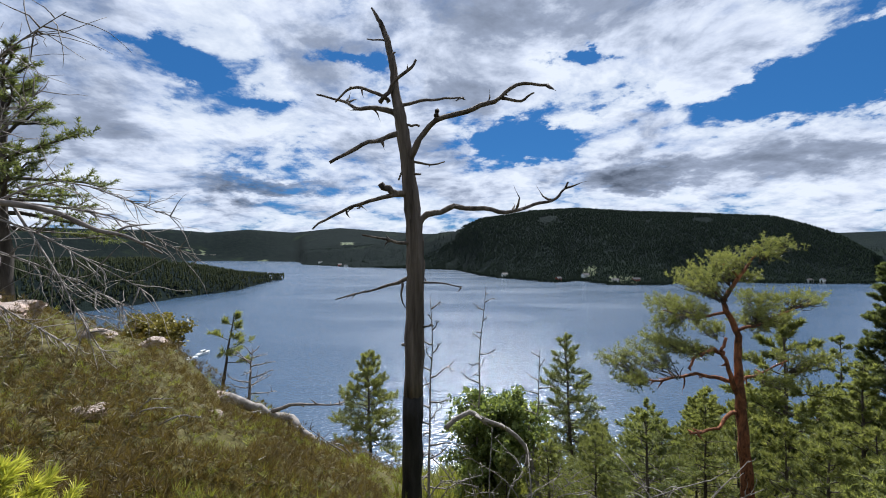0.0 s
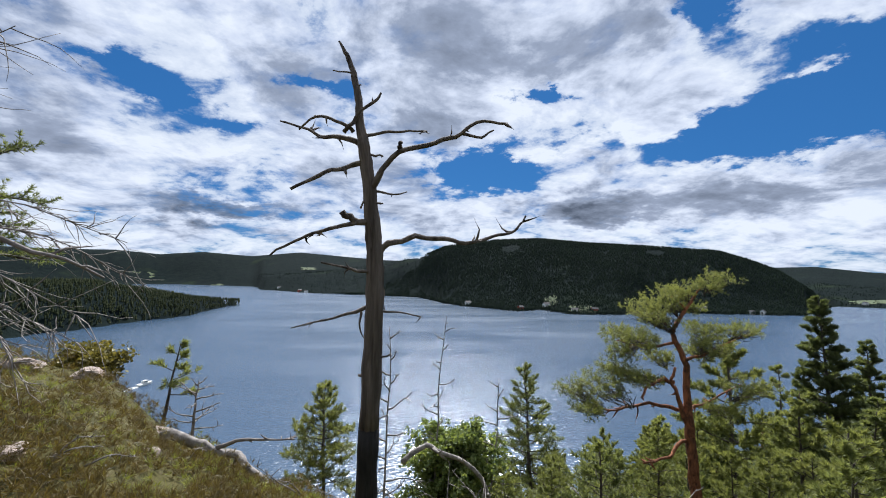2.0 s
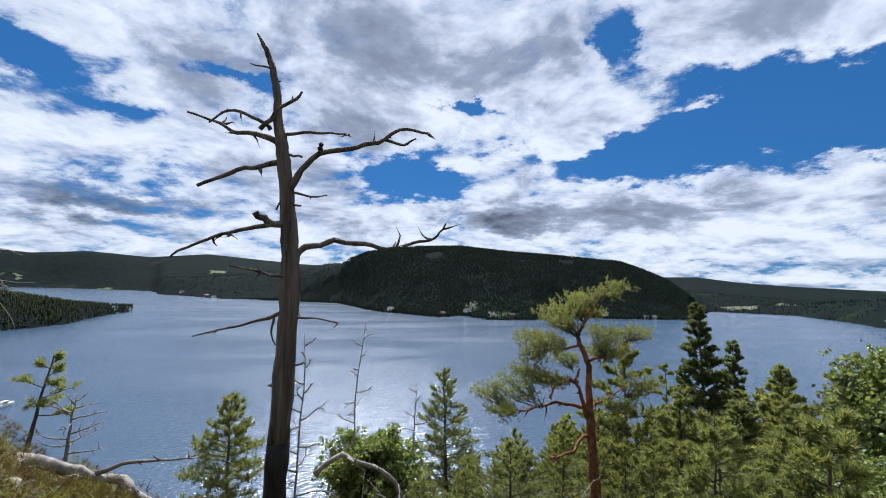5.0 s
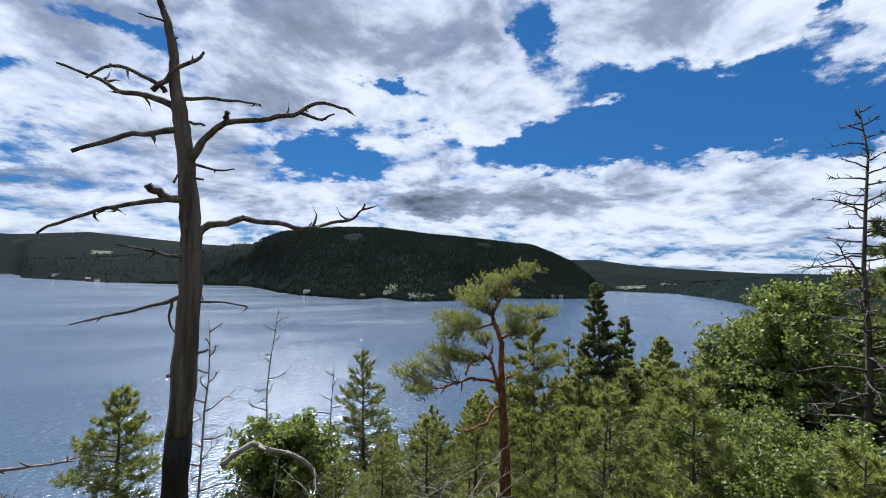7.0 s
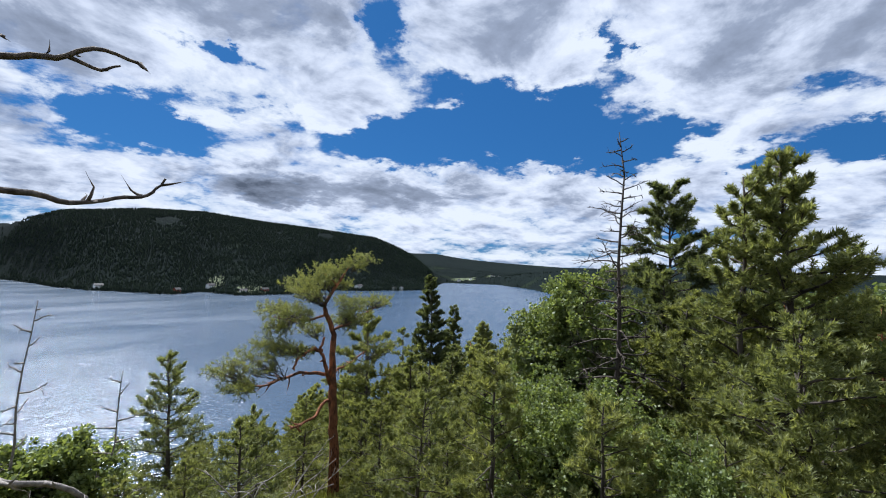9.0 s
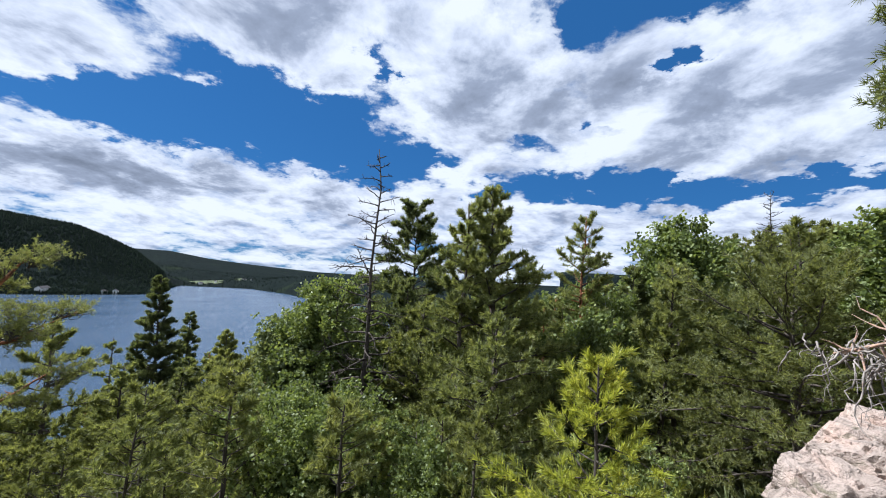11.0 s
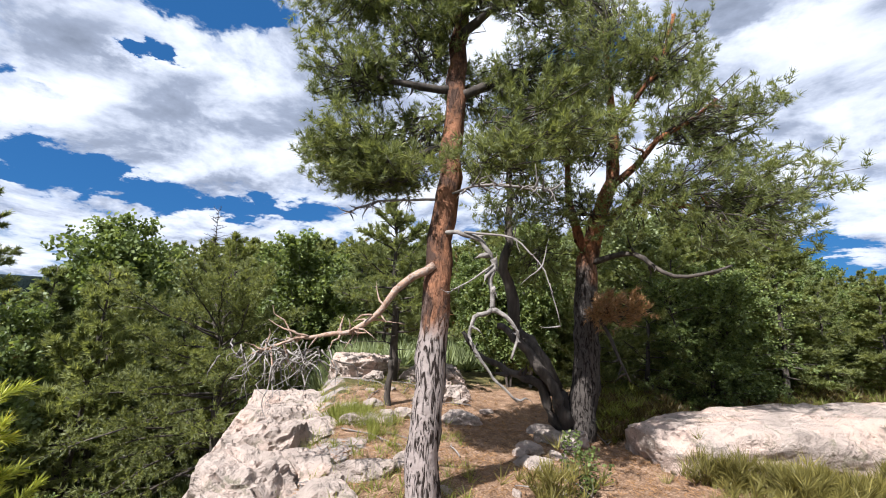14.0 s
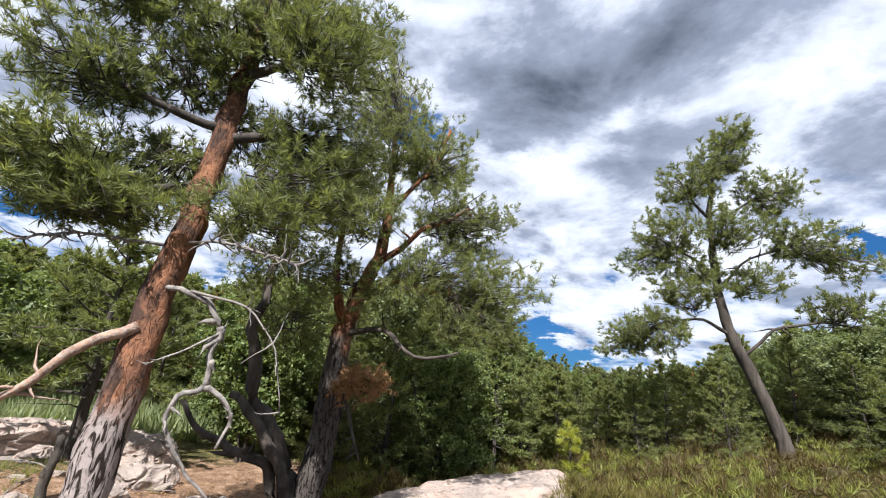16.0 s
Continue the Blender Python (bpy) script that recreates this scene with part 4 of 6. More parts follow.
# ---- the two old pines of the plateau ----
BP = foot(2.66, -3.75)
hero_pine("big_pine", BP, "tall old pine with scaly grey and orange bark, dense crown",
          [(0.02, 0, -0.5), (0.03, 0.0, 0.1), (0.0, -0.03, 1.0), (-0.02, -0.12, 2.0), (-0.05, -0.22, 3.0), (-0.03, -0.35, 4.0), (-0.02, -0.45, 5.0), (0.05, -0.5, 6.2), (0.1, -0.5, 7.6)],
          [0.2, 0.155, 0.14, 0.125, 0.112, 0.1, 0.09, 0.065, 0.02],
          [([(-0.04, 0.0, 2.07), (0.15, 0.2, 1.91), (0.34, 0.31, 1.6), (0.59, 0.47, 1.44), (0.88, 0.6, 1.41), (1.15, 0.7, 1.33), (1.5, 0.75, 1.2)], 0.04, 0.008, M_BARK_LIMB, 30, "limb", "peeling brownish dead limb"),
           ([(-0.04, -0.1, 2.4), (-0.28, -0.1, 2.38), (-0.44, -0.15, 2.31), (-0.56, -0.23, 2.11), (-0.52, -0.2, 1.92), (-0.54, -0.22, 1.66)], 0.022, 0.024, M_SILVER, 7, "dead_limb", "silvery hanging dead limb"),
           ([(-0.53, -0.21, 1.67), (-0.4, -0.12, 1.6), (-0.36, -0.1, 1.42), (-0.45, -0.16, 1.23), (-0.58, -0.24, 1.04), (-0.73, -0.33, 0.88)], 0.023, 0.01, M_SILVER, 5, "dead_limb", "silvery looping dead limb"),
           ([(-0.53, -0.21, 1.67), (-0.66, -0.29, 1.6), (-0.75, -0.35, 1.45), (-0.68, -0.3, 1.24)], 0.024, 0.012, M_SILVER, 5, "dead_limb", "silvery hooked dead limb"),
           ([(-0.56, -0.23, 2.1), (-0.45, -0.05, 1.95), (-0.25, 0.1, 1.8)], 0.012, 0.004, M_SILVER, 6, "dead_limb", "thin silvery dead twig"),
           ([(-0.3, -0.1, 2.38), (-0.8, -0.1, 2.3), (-1.05, -0.15, 2.0), (-1.15, -0.2, 1.55)], 0.012, 0.004, M_TWIG, 10, "dead_limb", "grey hanging dead twig"),
           ([(0.0, -0.2, 2.8), (-0.6, 0.1, 2.75), (-1.2, 0.1, 2.6)], 0.016, 0.005, M_TWIG, 40, "dead_limb", "grey tangle of dead twigs"),
           ([(0.0, -0.2, 2.75), (0.5, 0.2, 2.7), (0.8, 0.3, 2.6)], 0.015, 0.005, M_TWIG, 36, "dead_limb", "grey tangle of dead twigs"),
           ([(-0.05, -0.3, 3.4), (0.5, -0.1, 3.2), (1.2, 0.05, 3.25)], 0.05, 0.015, M_BARK_DARK, 3),
           ([(-0.03, -0.35, 4.0), (0.45, 0.1, 4.0), (1.1, 0.3, 4.2)], 0.05, 0.015, M_BARK_DARK, 3),
           ([(-0.03, -0.35, 3.9), (-0.5, -0.5, 4.1), (-1.1, -0.6, 4.1)], 0.06, 0.02, M_BARK_DARK, 3),
           ([(-0.02, -0.4, 4.6), (-0.6, -0.2, 4.7), (-1.3, 0.0, 4.6)], 0.055, 0.02, M_BARK_DARK, 3),
           ([(0, -0.45, 5.1), (0.5, -0.2, 5.3), (1.0, 0, 5.6)], 0.045, 0.015, M_BARK_DARK, 3),
           ([(0, -0.45, 5.5), (-0.5, -0.8, 5.8), (-0.9, -1.0, 6.1)], 0.045, 0.015, M_BARK_DARK, 3)],
          [((0.7, 0.0, 3.2), (1.1, 0.05, 3.2), (0.6, 0.6, 0.3), 60), ((0.4, -0.1, 3.1), (0.45, 0.2, 2.95), (0.7, 0.5, 0.22), 50), ((0.7, 0.2, 4.0), (0.95, 0.3, 4.15), (0.6, 0.6, 0.4), 60),
           ((0.2, -0.2, 3.6), (0.55, -0.5, 3.55), (0.6, 0.6, 0.35), 50), ((-0.6, -0.5, 4.05), (-0.9, -0.7, 4.0), (0.7, 0.6, 0.4), 60), ((-0.4, -0.3, 3.1), (-0.65, -0.2, 3.0), (0.6, 0.6, 0.25), 40),
           ((-0.8, -0.2, 4.65), (-1.1, 0.0, 4.7), (0.6, 0.6, 0.45), 60), ((0.6, -0.1, 5.35), (0.8, 0.0, 5.4), (0.7, 0.7, 0.45), 70), ((0.1, -0.4, 4.8), (0.15, -0.1, 4.9), (0.6, 0.5, 0.4), 40),
           ((-0.5, -0.8, 5.8), (-0.7, -0.8, 5.8), (0.8, 0.7, 0.5), 60), ((0.05, -0.5, 6.3), (0.1, -0.5, 6.6), (0.9, 0.9, 0.6), 90), ((0.1, -0.5, 7.2), (0.1, -0.5, 7.4), (0.6, 0.6, 0.5), 50),
           ((0.3, -0.2, 4.3), (0.6, -0.2, 4.6), (0.8, 0.6, 0.4), 50), ((0.5, 0.1, 3.2), (0.85, 0.4, 3.35), (0.5, 0.5, 0.25), 36), ((0.4, 0.0, 3.0), (0.6, 0.2, 3.05), (0.5, 0.4, 0.22), 30), ((0.1, -0.8, 4.3), (0.2, -1.2, 4.4), (0.6, 0.5, 0.4), 36), ((-0.3, -0.4, 4.9), (-0.5, -0.2, 5.2), (0.8, 0.6, 0.45), 50), ((0.6, 0.2, 5.4), (1.1, 0.4, 4.9), (0.6, 0.6, 0.4), 40), ((-0.5, -0.3, 3.4), (-1.1, -0.4, 3.4), (0.7, 0.6, 0.4), 50)],
          M_BARK, M_NEEDLE, (13, 0.08, 0.0095, 0.9), 32, 18, 1.3, 1.0, 0.6)

TP = foot(2.1, -6.9)
hero_pine("forked_pine", TP, "old many-stemmed pine with dark foot and orange upper limbs",
          [(0.05, 0, -0.4), (0.0, 0, 0.1), (-0.1, 0, 0.9), (-0.12, 0, 1.7), (-0.15, 0, 2.5), (-0.3, 0, 3.1), (-0.55, 0, 3.7), (-0.6, 0, 4.6), (-0.5, 0.0, 6.2)],
          [0.26, 0.22, 0.19, 0.17, 0.15, 0.12, 0.1, 0.07, 0.02],
          [([(0.1, 0.05, -0.2), (0.3, 0.1, 0.6), (0.55, 0.2, 1.3), (0.85, 0.3, 1.7), (1.0, 0.3, 2.6), (1.1, 0.2, 3.6), (1.1, 0.1, 5.0)], 0.17, 0.04, M_BARK_DARK, 0, "second_trunk"),
           ([(0.2, 0.1, 0.1), (0.5, 0.3, 0.75), (0.9, 0.4, 0.85), (1.3, 0.5, 1.0), (1.6, 0.6, 1.4)], 0.09, 0.03, M_BARK_DARK, 3),
           ([(0.12, 0.2, 0.2), (0.35, 0.4, 0.9), (0.7, 0.45, 1.3), (1.1, 0.4, 1.5)], 0.1, 0.05, M_BARK_DARK, 0),
           ([(-0.12, 0, 2.1), (-0.05, 0.1, 2.9), (0.05, 0.15, 3.6), (0.1, 0.2, 5.0)], 0.1, 0.03, M_BARK_RED, 0),
           ([(-0.3, 0, 3.0), (-0.9, 0.2, 3.35), (-1.6, 0.3, 3.1), (-2.1, 0.3, 2.9)], 0.06, 0.02, M_BARK_RED, 6),
           ([(-0.2, 0, 2.5), (-0.8, 0.3, 2.6), (-1.3, 0.5, 2.2), (-1.9, 0.6, 2.3)], 0.05, 0.015, M_BARK_DARK, 5),
           ([(-0.15, 0, 2.0), (-0.5, 0.4, 1.4), (-0.75, 0.5, 0.9)], 0.04, 0.012, M_BARK_DARK, 4, "dead_limb"),
           ([(-0.5, 0, 3.6), (-1.2, 0.3, 4.1), (-1.9, 0.3, 4.5)], 0.06, 0.02, M_BARK_RED, 3),
           ([(-0.6, 0, 4.5), (-1.2, 0.1, 5.2), (-1.5, 0.2, 6.0)], 0.05, 0.02, M_BARK_RED, 3)],
          [((-1.2, 0.3, 3.3), (-1.6, 0.3, 3.5), (0.9, 0.8, 0.4), 80), ((-1.6, 0.3, 3.1), (-2.2, 0.3, 2.75), (0.7, 0.7, 0.5), 70), ((-1.3, 0.3, 4.2), (-1.8, 0.3, 4.4), (0.9, 0.8, 0.45), 80),
           ((-1.2, 0.1, 5.2), (-1.3, 0.2, 5.5), (0.8, 0.8, 0.6), 80), ((-0.3, 0.2, 4.0), (-0.4, 0.5, 4.3), (0.8, 0.7, 0.5), 70), ((0.3, 0.2, 4.4), (0.4, 0.4, 4.8), (1.0, 0.8, 0.6), 90),
           ((-0.6, 0.1, 5.2), (-0.5, 0.3, 5.7), (0.9, 0.8, 0.6), 80), ((1.1, 0.1, 4.4), (1.1, 0.2, 4.6), (0.8, 0.8, 0.7), 70),
           ((-0.3, 0.1, 3.2), (0.1, 0.4, 3.3), (0.8, 0.5, 0.4), 50), ((0.5, 0.3, 2.6), (0.6, 0.1, 2.6), (0.7, 0.5, 0.5), 50),
           ((-1.7, 0.3, 3.0), (-2.6, 0.2, 3.4), (0.7, 0.7, 0.45), 50), ((-0.7, 0.1, 6.0), (-0.3, -0.5, 7.0), (0.9, 0.8, 0.6), 70), ((-0.7, 0.1, 5.8), (0.4, -0.2, 6.6), (0.9, 0.8, 0.6), 70), ((-0.7, 0.1, 6.2), (0.3, -0.4, 8.0), (0.8, 0.8, 0.6), 50), ((-1.2, 0.0, 5.2), (-1.2, -0.6, 5.6), (0.8, 0.7, 0.6), 60), ((-1.5, 0.2, 4.4), (-1.9, -0.5, 4.2), (0.7, 0.7, 0.5), 60), ((-0.9, 0.1, 3.6), (-1.0, 0.5, 3.0), (0.8, 0.5, 0.5), 50), ((0.9, 0.2, 3.6), (0.9, 0.4, 3.4), (0.8, 0.6, 0.5), 50)],
          M_BARK_FORK, M_NEEDLE, (11, 0.085, 0.0115, 0.9), 33, 14, 0.9, 1.0, 0.55)

LP = foot(-6.55, -10.0)
hero_pine("lone_pine", LP, "leaning open-crowned pine in the heather", 
          [(0.0, 0, -0.4), (0.05, 0, 0.3), (0.35, -0.05, 1.3), (0.75, -0.1, 2.3), (0.95, -0.1, 3.2), (1.0, -0.1, 4.2), (0.95, -0.1, 5.4), (0.7, -0.1, 6.6), (0.4, -0.1, 7.6)],
          [0.18, 0.145, 0.125, 0.112, 0.095, 0.08, 0.06, 0.038, 0.012],
          [([(0.75, -0.1, 2.4), (1.4, 0, 2.75), (2.2, 0.1, 2.6), (3.0, 0.1, 2.3)], 0.045, 0.014, M_BARK_DARK, 10), ([(0.6, -0.1, 2.0), (0.1, 0.2, 2.6), (-0.8, 0.4, 2.8), (-1.6, 0.4, 2.7)], 0.042, 0.014, M_BARK_DARK, 6),
           ([(0.95, -0.1, 3.5), (0.3, 0.1, 4.2), (-0.8, 0.2, 4.6)], 0.042, 0.014, M_BARK_DARK, 4), ([(0.95, -0.1, 3.8), (1.8, 0.1, 4.2), (2.4, 0.1, 4.6)], 0.04, 0.014, M_BARK_DARK, 4),
           ([(0.95, -0.1, 5.0), (0.2, 0, 5.6), (-0.4, 0, 5.9)], 0.045, 0.015, M_BARK_DARK, 3), ([(0.95, -0.1, 5.1), (1.4, 0, 5.7), (1.7, 0, 6.2)], 0.045, 0.015, M_BARK_DARK, 3)],
          [((2.2, 0.1, 2.6), (2.6, 0.1, 2.4), (0.9, 0.8, 0.45), 60), ((1.6, 0.1, 2.9), (1.9, 0.2, 3.4), (0.9, 0.8, 0.4), 46), ((-1.0, 0.4, 2.8), (-1.4, 0.4, 3.1), (0.9, 0.8, 0.4), 46), ((-0.4, 0.2, 4.5), (-1.0, 0.3, 4.6), (1.0, 0.8, 0.55), 70),
           ((1.9, 0.1, 4.3), (2.1, 0.1, 4.7), (0.9, 0.8, 0.55), 66), ((0, 0, 5.7), (-0.4, 0.1, 5.9), (0.9, 0.8, 0.55), 66), ((1.4, 0, 5.8), (1.5, 0.1, 6.0), (0.8, 0.8, 0.55), 60),
           ((0.8, 0, 4.4), (0.7, 0.4, 4.9), (0.9, 0.7, 0.5), 56), ((0.7, -0.1, 6.6), (0.6, 0, 6.8), (0.8, 0.8, 0.5), 60), ((0.4, -0.1, 7.3), (0.3, 0, 7.5), (0.6, 0.6, 0.4), 40), ((0.6, 0, 3.4), (0.4, 0.3, 3.6), (0.8, 0.7, 0.35), 34), ((2.4, 0.1, 2.5), (3.2, -0.2, 2.1), (0.6, 0.6, 0.4), 34), ((2.0, 0.1, 4.3), (2.7, 0.0, 3.9), (0.6, 0.6, 0.35), 34), ((1.2, 0, 3.6), (1.4, 0.0, 3.9), (0.7, 0.6, 0.35), 30), ((-0.6, 0.2, 4.5), (-1.7, 0.5, 4.0), (0.6, 0.6, 0.35), 30)],
          M_BARK_DARK, M_NEEDLE, (10, 0.1, 0.017, 0.9), 34, 14, 1.15, 1.1, 0.5)

# ---- single trees ----
grow(conifer, "small_pine", -2.27, 12.77, -1.55, 0.06, "slender young pine with pale green needles on the slope", seed=3, spread=1.25, start=0.2, limbs=56, mat=M_NEEDLE_YEL, needle=(12, 0.1, 0.014, 1.0), density=2.0)
grow(conifer, "small_pine", 4.4, 14.3, -1.3, 0.08, "young dark green pine on the lakeside slope", seed=4, spread=1.4, start=0.15, limbs=56, needle=(12, 0.1, 0.015, 1.0), density=2.0)
grow(conifer, "small_pine", -4.25, 7.95, 0.4, 0.03, "thin windblown young pine on the heather ridge", seed=41, spread=0.55, start=0.35, limbs=9, needle=(12, 0.1, 0.014, 0.9), lean=(0.25, 0))
grow(conifer, "ridge_pine", -9.6, 9.0, 6.0, 0.2, "tall dark pine on the heather ridge", seed=42, spread=2.1, start=0.3, limbs=40, needle=(13, 0.11, 0.02, 1.0), density=1.3, mat=M_NEEDLE_DARK)
grow(conifer, "pine", 10.9, 13.0, -0.35, 0.12, "mid-sized pine behind the red pine", seed=43, spread=1.8, start=0.3, limbs=30, mat=M_NEEDLE_YEL)
grow(conifer, "pine", 18.0, 18.8, -2.0, 0.1, "thin lanky pine with a small top", seed=44, spread=0.7, start=0.72, limbs=8, dead_low=10)
spruce = grow(conifer, "spruce", 25.2, 22.8, 1.1, 0.18, "tall dense dark conifer above the lake", "spruce", seed=6, spread=2.4, start=0.12, limbs=110, spiky=True, density=1.7, mat=M_NEEDLE_DARK, needle=(14, 0.2, 0.045, 1.0))
grow(conifer, "spruce", 27.8, 22.8, -1.5, 0.14, "slim dark conifer beside the taller one", "spruce", seed=45, spread=1.6, start=0.12, limbs=84, spiky=True, density=1.7, mat=M_NEEDLE_DARK, needle=(14, 0.2, 0.045, 1.0))
grow(conifer, "spruce", 24.5, 17.3, -2.2, 0.14, "bushy dark green conifer on the slope", "spruce", seed=46, spread=1.9, start=0.12, limbs=84, spiky=True, density=1.7, mat=M_NEEDLE, needle=(14, 0.2, 0.045, 1.0))
grow(broadleaf, "leafy_bush", 0.9, 8.0, -0.65, "dense green leafy bush under the dead pine", "bush", seed=9, spread=0.9, stems=5, leaf=0.035, dense=1.2, radius=0.03)
grow(snag, "bare_sapling", -0.2, 6.4, 0.9, 0.022, "thin bare dead sapling beside the dead pine", seed=47, limbs=22, spread=0.75, twigs=4)
grow(snag, "bare_sapling", 0.55, 7.9, 0.95, 0.025, "thin bare dead sapling among the bushes", seed=48, limbs=20, spread=0.8, lean=(0.25, 0), twigs=4)
grow(snag, "bare_sapling", 1.6, 7.8, -0.2, 0.022, "leaning bare dead sapling among the bushes", seed=49, limbs=18, spread=0.8, lean=(0.25, 0), twigs=2)
grow(snag, "dead_shrub", -3.6, 7.6, -0.15, 0.035, "small silvery dead tree with curling twigs", seed=50, limbs=14, spread=0.85, twigs=5, mat=M_SILVER, start=0.35, lean=(0.1, 0))
grow(snag, "dead_spruce", 11.93, 3.7, 5.55, 0.1, "tall bare dead spruce with drooping grey twigs", seed=10, limbs=90, spread=1.9, twigs=6, mat=M_BARK_DARK, thick=1.7, droop=-0.25, start=0.15)
grow(conifer, "pine", 20.5, 4.6, 5.7, 0.16, "bushy dark pine behind the dead spruce", seed=11, spread=2.9, start=0.3, limbs=64, density=1.5, top_shape=0.45, mat=M_NEEDLE_DARK, needle=(13, 0.19, 0.042, 1.0))
grow(conifer, "pine", 13.0, 0.1, 4.7, 0.18, "broad dense dark green pine on the slope", seed=12, spread=2.9, start=0.12, limbs=100, density=1.4, spiky=True, needle=(13, 0.15, 0.034, 1.0))
grow(conifer, "pine", 12.2, 0.9, 4.0, 0.14, "dense green pine leaning on its neighbour", seed=52, spread=2.2, start=0.12, limbs=56, needle=(14, 0.15, 0.032, 1.0))
grow(conifer, "pine", 16.9, -3.0, 4.65, 0.13, "slim open pine with bare reddish trunk", seed=13, spread=1.7, start=0.4, limbs=50, density=1.3, top_shape=0.4, needle=(12, 0.14, 0.028, 1.0), bark=M_BARK_RED)
grow(broadleaf, "birch", 24.4, -8.8, 5.9, "round leafy birch with pale green crown", "birch", seed=14, spread=2.9, stems=5, leaf=0.11, dense=1.5, count=8, radius=0.09)
grow(broadleaf, "birch", 13.3, 6.0, 1.9, "leafy light green birch on the slope", "birch", seed=15, spread=1.9, stems=4, leaf=0.06, count=9, dense=1.3, radius=0.07)
grow(broadleaf, "leafy_bush", 8.6, 3.4, -0.3, "wide glossy green leafy bush", "bush", seed=16, spread=1.9, stems=6, leaf=0.034, count=13, dense=1.15, radius=0.05)
grow(broadleaf, "leafy_bush", 6.9, 2.6, -0.6, "green leafy bush with grey stems", "bush", seed=17, spread=1.3, stems=5, leaf=0.03, count=13, dense=1.1, radius=0.04)
grow(conifer, "pine", 9.4, -0.2, 0.9, 0.14, "broad bushy pine with drooping branches", seed=18, spread=2.4, start=0.1, limbs=56, needle=(11, 0.13, 0.03, 1.0))
grow(conifer, "young_pine", 5.0, -1.35, 0.85, 0.045, "young pine with bright yellow-green needles", seed=19, spread=1.35, start=0.25, limbs=42, mat=M_NEEDLE_YOUNG, needle=(13, 0.1, 0.014, 0.8), density=1.0)
grow(conifer, "pine", 10.6, -6.6, 2.5, 0.14, "bushy pale green pine below the ledge", seed=53, spread=3.2, start=0.2, limbs=72, top_shape=0.35, density=1.2, needle=(13, 0.11, 0.024, 1.0), mat=M_NEEDLE_YEL)
grow(snag, "dead_spruce", 35.2, -19.7, 10.2, 0.12, "grey dead spruce above the forest", seed=54, thick=2.5, mat=M_BARK_DARK, limbs=60, spread=2.2, twigs=3, start=0.3)

grow(conifer, "pine", 6.1, -7.6, 3.9, 0.1, "bushy green pine behind the ledge", seed=55, spread=1.5, start=0.25, limbs=44, needle=(13, 0.13, 0.026, 1.0))
grow(conifer, "young_pine", -2.0, 1.75, 0.55, 0.02, "bright green young pine in the heather", seed=56, spread=0.42, start=0.05, limbs=22, mat=M_NEEDLE_YOUNG, needle=(16, 0.07, 0.008, 0.9))
grow(broadleaf, "shrub", -5.3, 7.5, 0.6, "low green shrub on the heather ridge", "shrub", seed=57, spread=0.55, stems=5, leaf=0.03, dense=1.0, count=9, radius=0.02, start=0.05, mat=M_HEATH_GREEN)
grow(broadleaf, "sapling", 4.2, -9.3, 2.9, "bright yellow-green leafy sapling behind the pines", "sapling", seed=59, spread=0.8, stems=3, leaf=0.045, count=9, dense=0.9, radius=0.03, start=0.3)

# ---- woods ----
def wood_kinds(coarse):
    """One of each kind, 8 m tall; the coarse set is for the far side of the woods."""
    nd = (6, 0.36, 0.13, 1.0) if coarse else (11, 0.2, 0.05, 1.0)
    lf, ct, q = (0.15, 5, 0.7) if coarse else (0.075, 8, 1.3)
    at = (0, 0, -300)
    return [conifer("pine", at, 8.0, 0.14, "green pine among the woods of the slope", seed=60, spread=2.1, start=0.15, limbs=int(36 * q), needle=nd, density=q),
            conifer("pine", at, 8.0, 0.14, "yellow-green pine among the woods of the slope", seed=61, spread=2.3, start=0.2, limbs=int(34 * q), needle=nd, mat=M_NEEDLE_YEL, density=q),
            conifer("pine", at, 8.0, 0.13, "open-crowned pine among the woods of the slope", seed=62, spread=1.8, start=0.3, limbs=int(30 * q), needle=nd, density=q, bark=M_BARK_RED),
            conifer("spruce", at, 8.0, 0.13, "dark pointed spruce among the woods", "spruce", seed=63, spread=1.7, start=0.06, limbs=int(48 * q), needle=nd, mat=M_NEEDLE_DARK, spiky=True, density=q),
            broadleaf("birch", at, 8.0, "leafy green birch among the woods", "birch", seed=64, spread=2.0, stems=4, leaf=lf, dense=1.2 * q, count=ct, radius=0.08, start=0.12, bark=M_BARK_BIRCH),
            broadleaf("aspen", at, 8.0, "grey-green leafy aspen among the woods", "aspen", seed=65, spread=1.9, stems=4, leaf=lf, dense=1.2 * q, count=ct, radius=0.08, start=0.08, mat=M_LEAF_ALDER)]


KINDS, FAR_KINDS = wood_kinds(False), wood_kinds(True)
YOUNG = [conifer("young_pine", (0, 0, -300), 3.0, 0.045, "young yellow-green pine on the steep slope", seed=70, spread=1.1, start=0.1, limbs=40, needle=(13, 0.1, 0.018, 1.0), mat=M_NEEDLE_YEL),
         conifer("young_pine", (0, 0, -300), 3.0, 0.045, "young green pine on the steep slope", seed=71, spread=1.2, start=0.15, limbs=36, needle=(13, 0.1, 0.018, 1.0)),
         broadleaf("shrub", (0, 0, -300), 3.0, "leafy green shrub on the steep slope", "shrub", seed=72, spread=1.1, stems=5, leaf=0.026, dense=1.1, count=18, radius=0.03, start=0.08)]
CEILING = ((-10, -27), (8, -26), (14, -23), (24, -20), (36, -13), (46, -11), (56, -10), (61, -6), (66, -2), (75, 0), (85, 1), (98, 0), (108, 5), (118, 8), (128, 9.5), (138, 9.5), (150, 10), (165, 13), (178, 15))
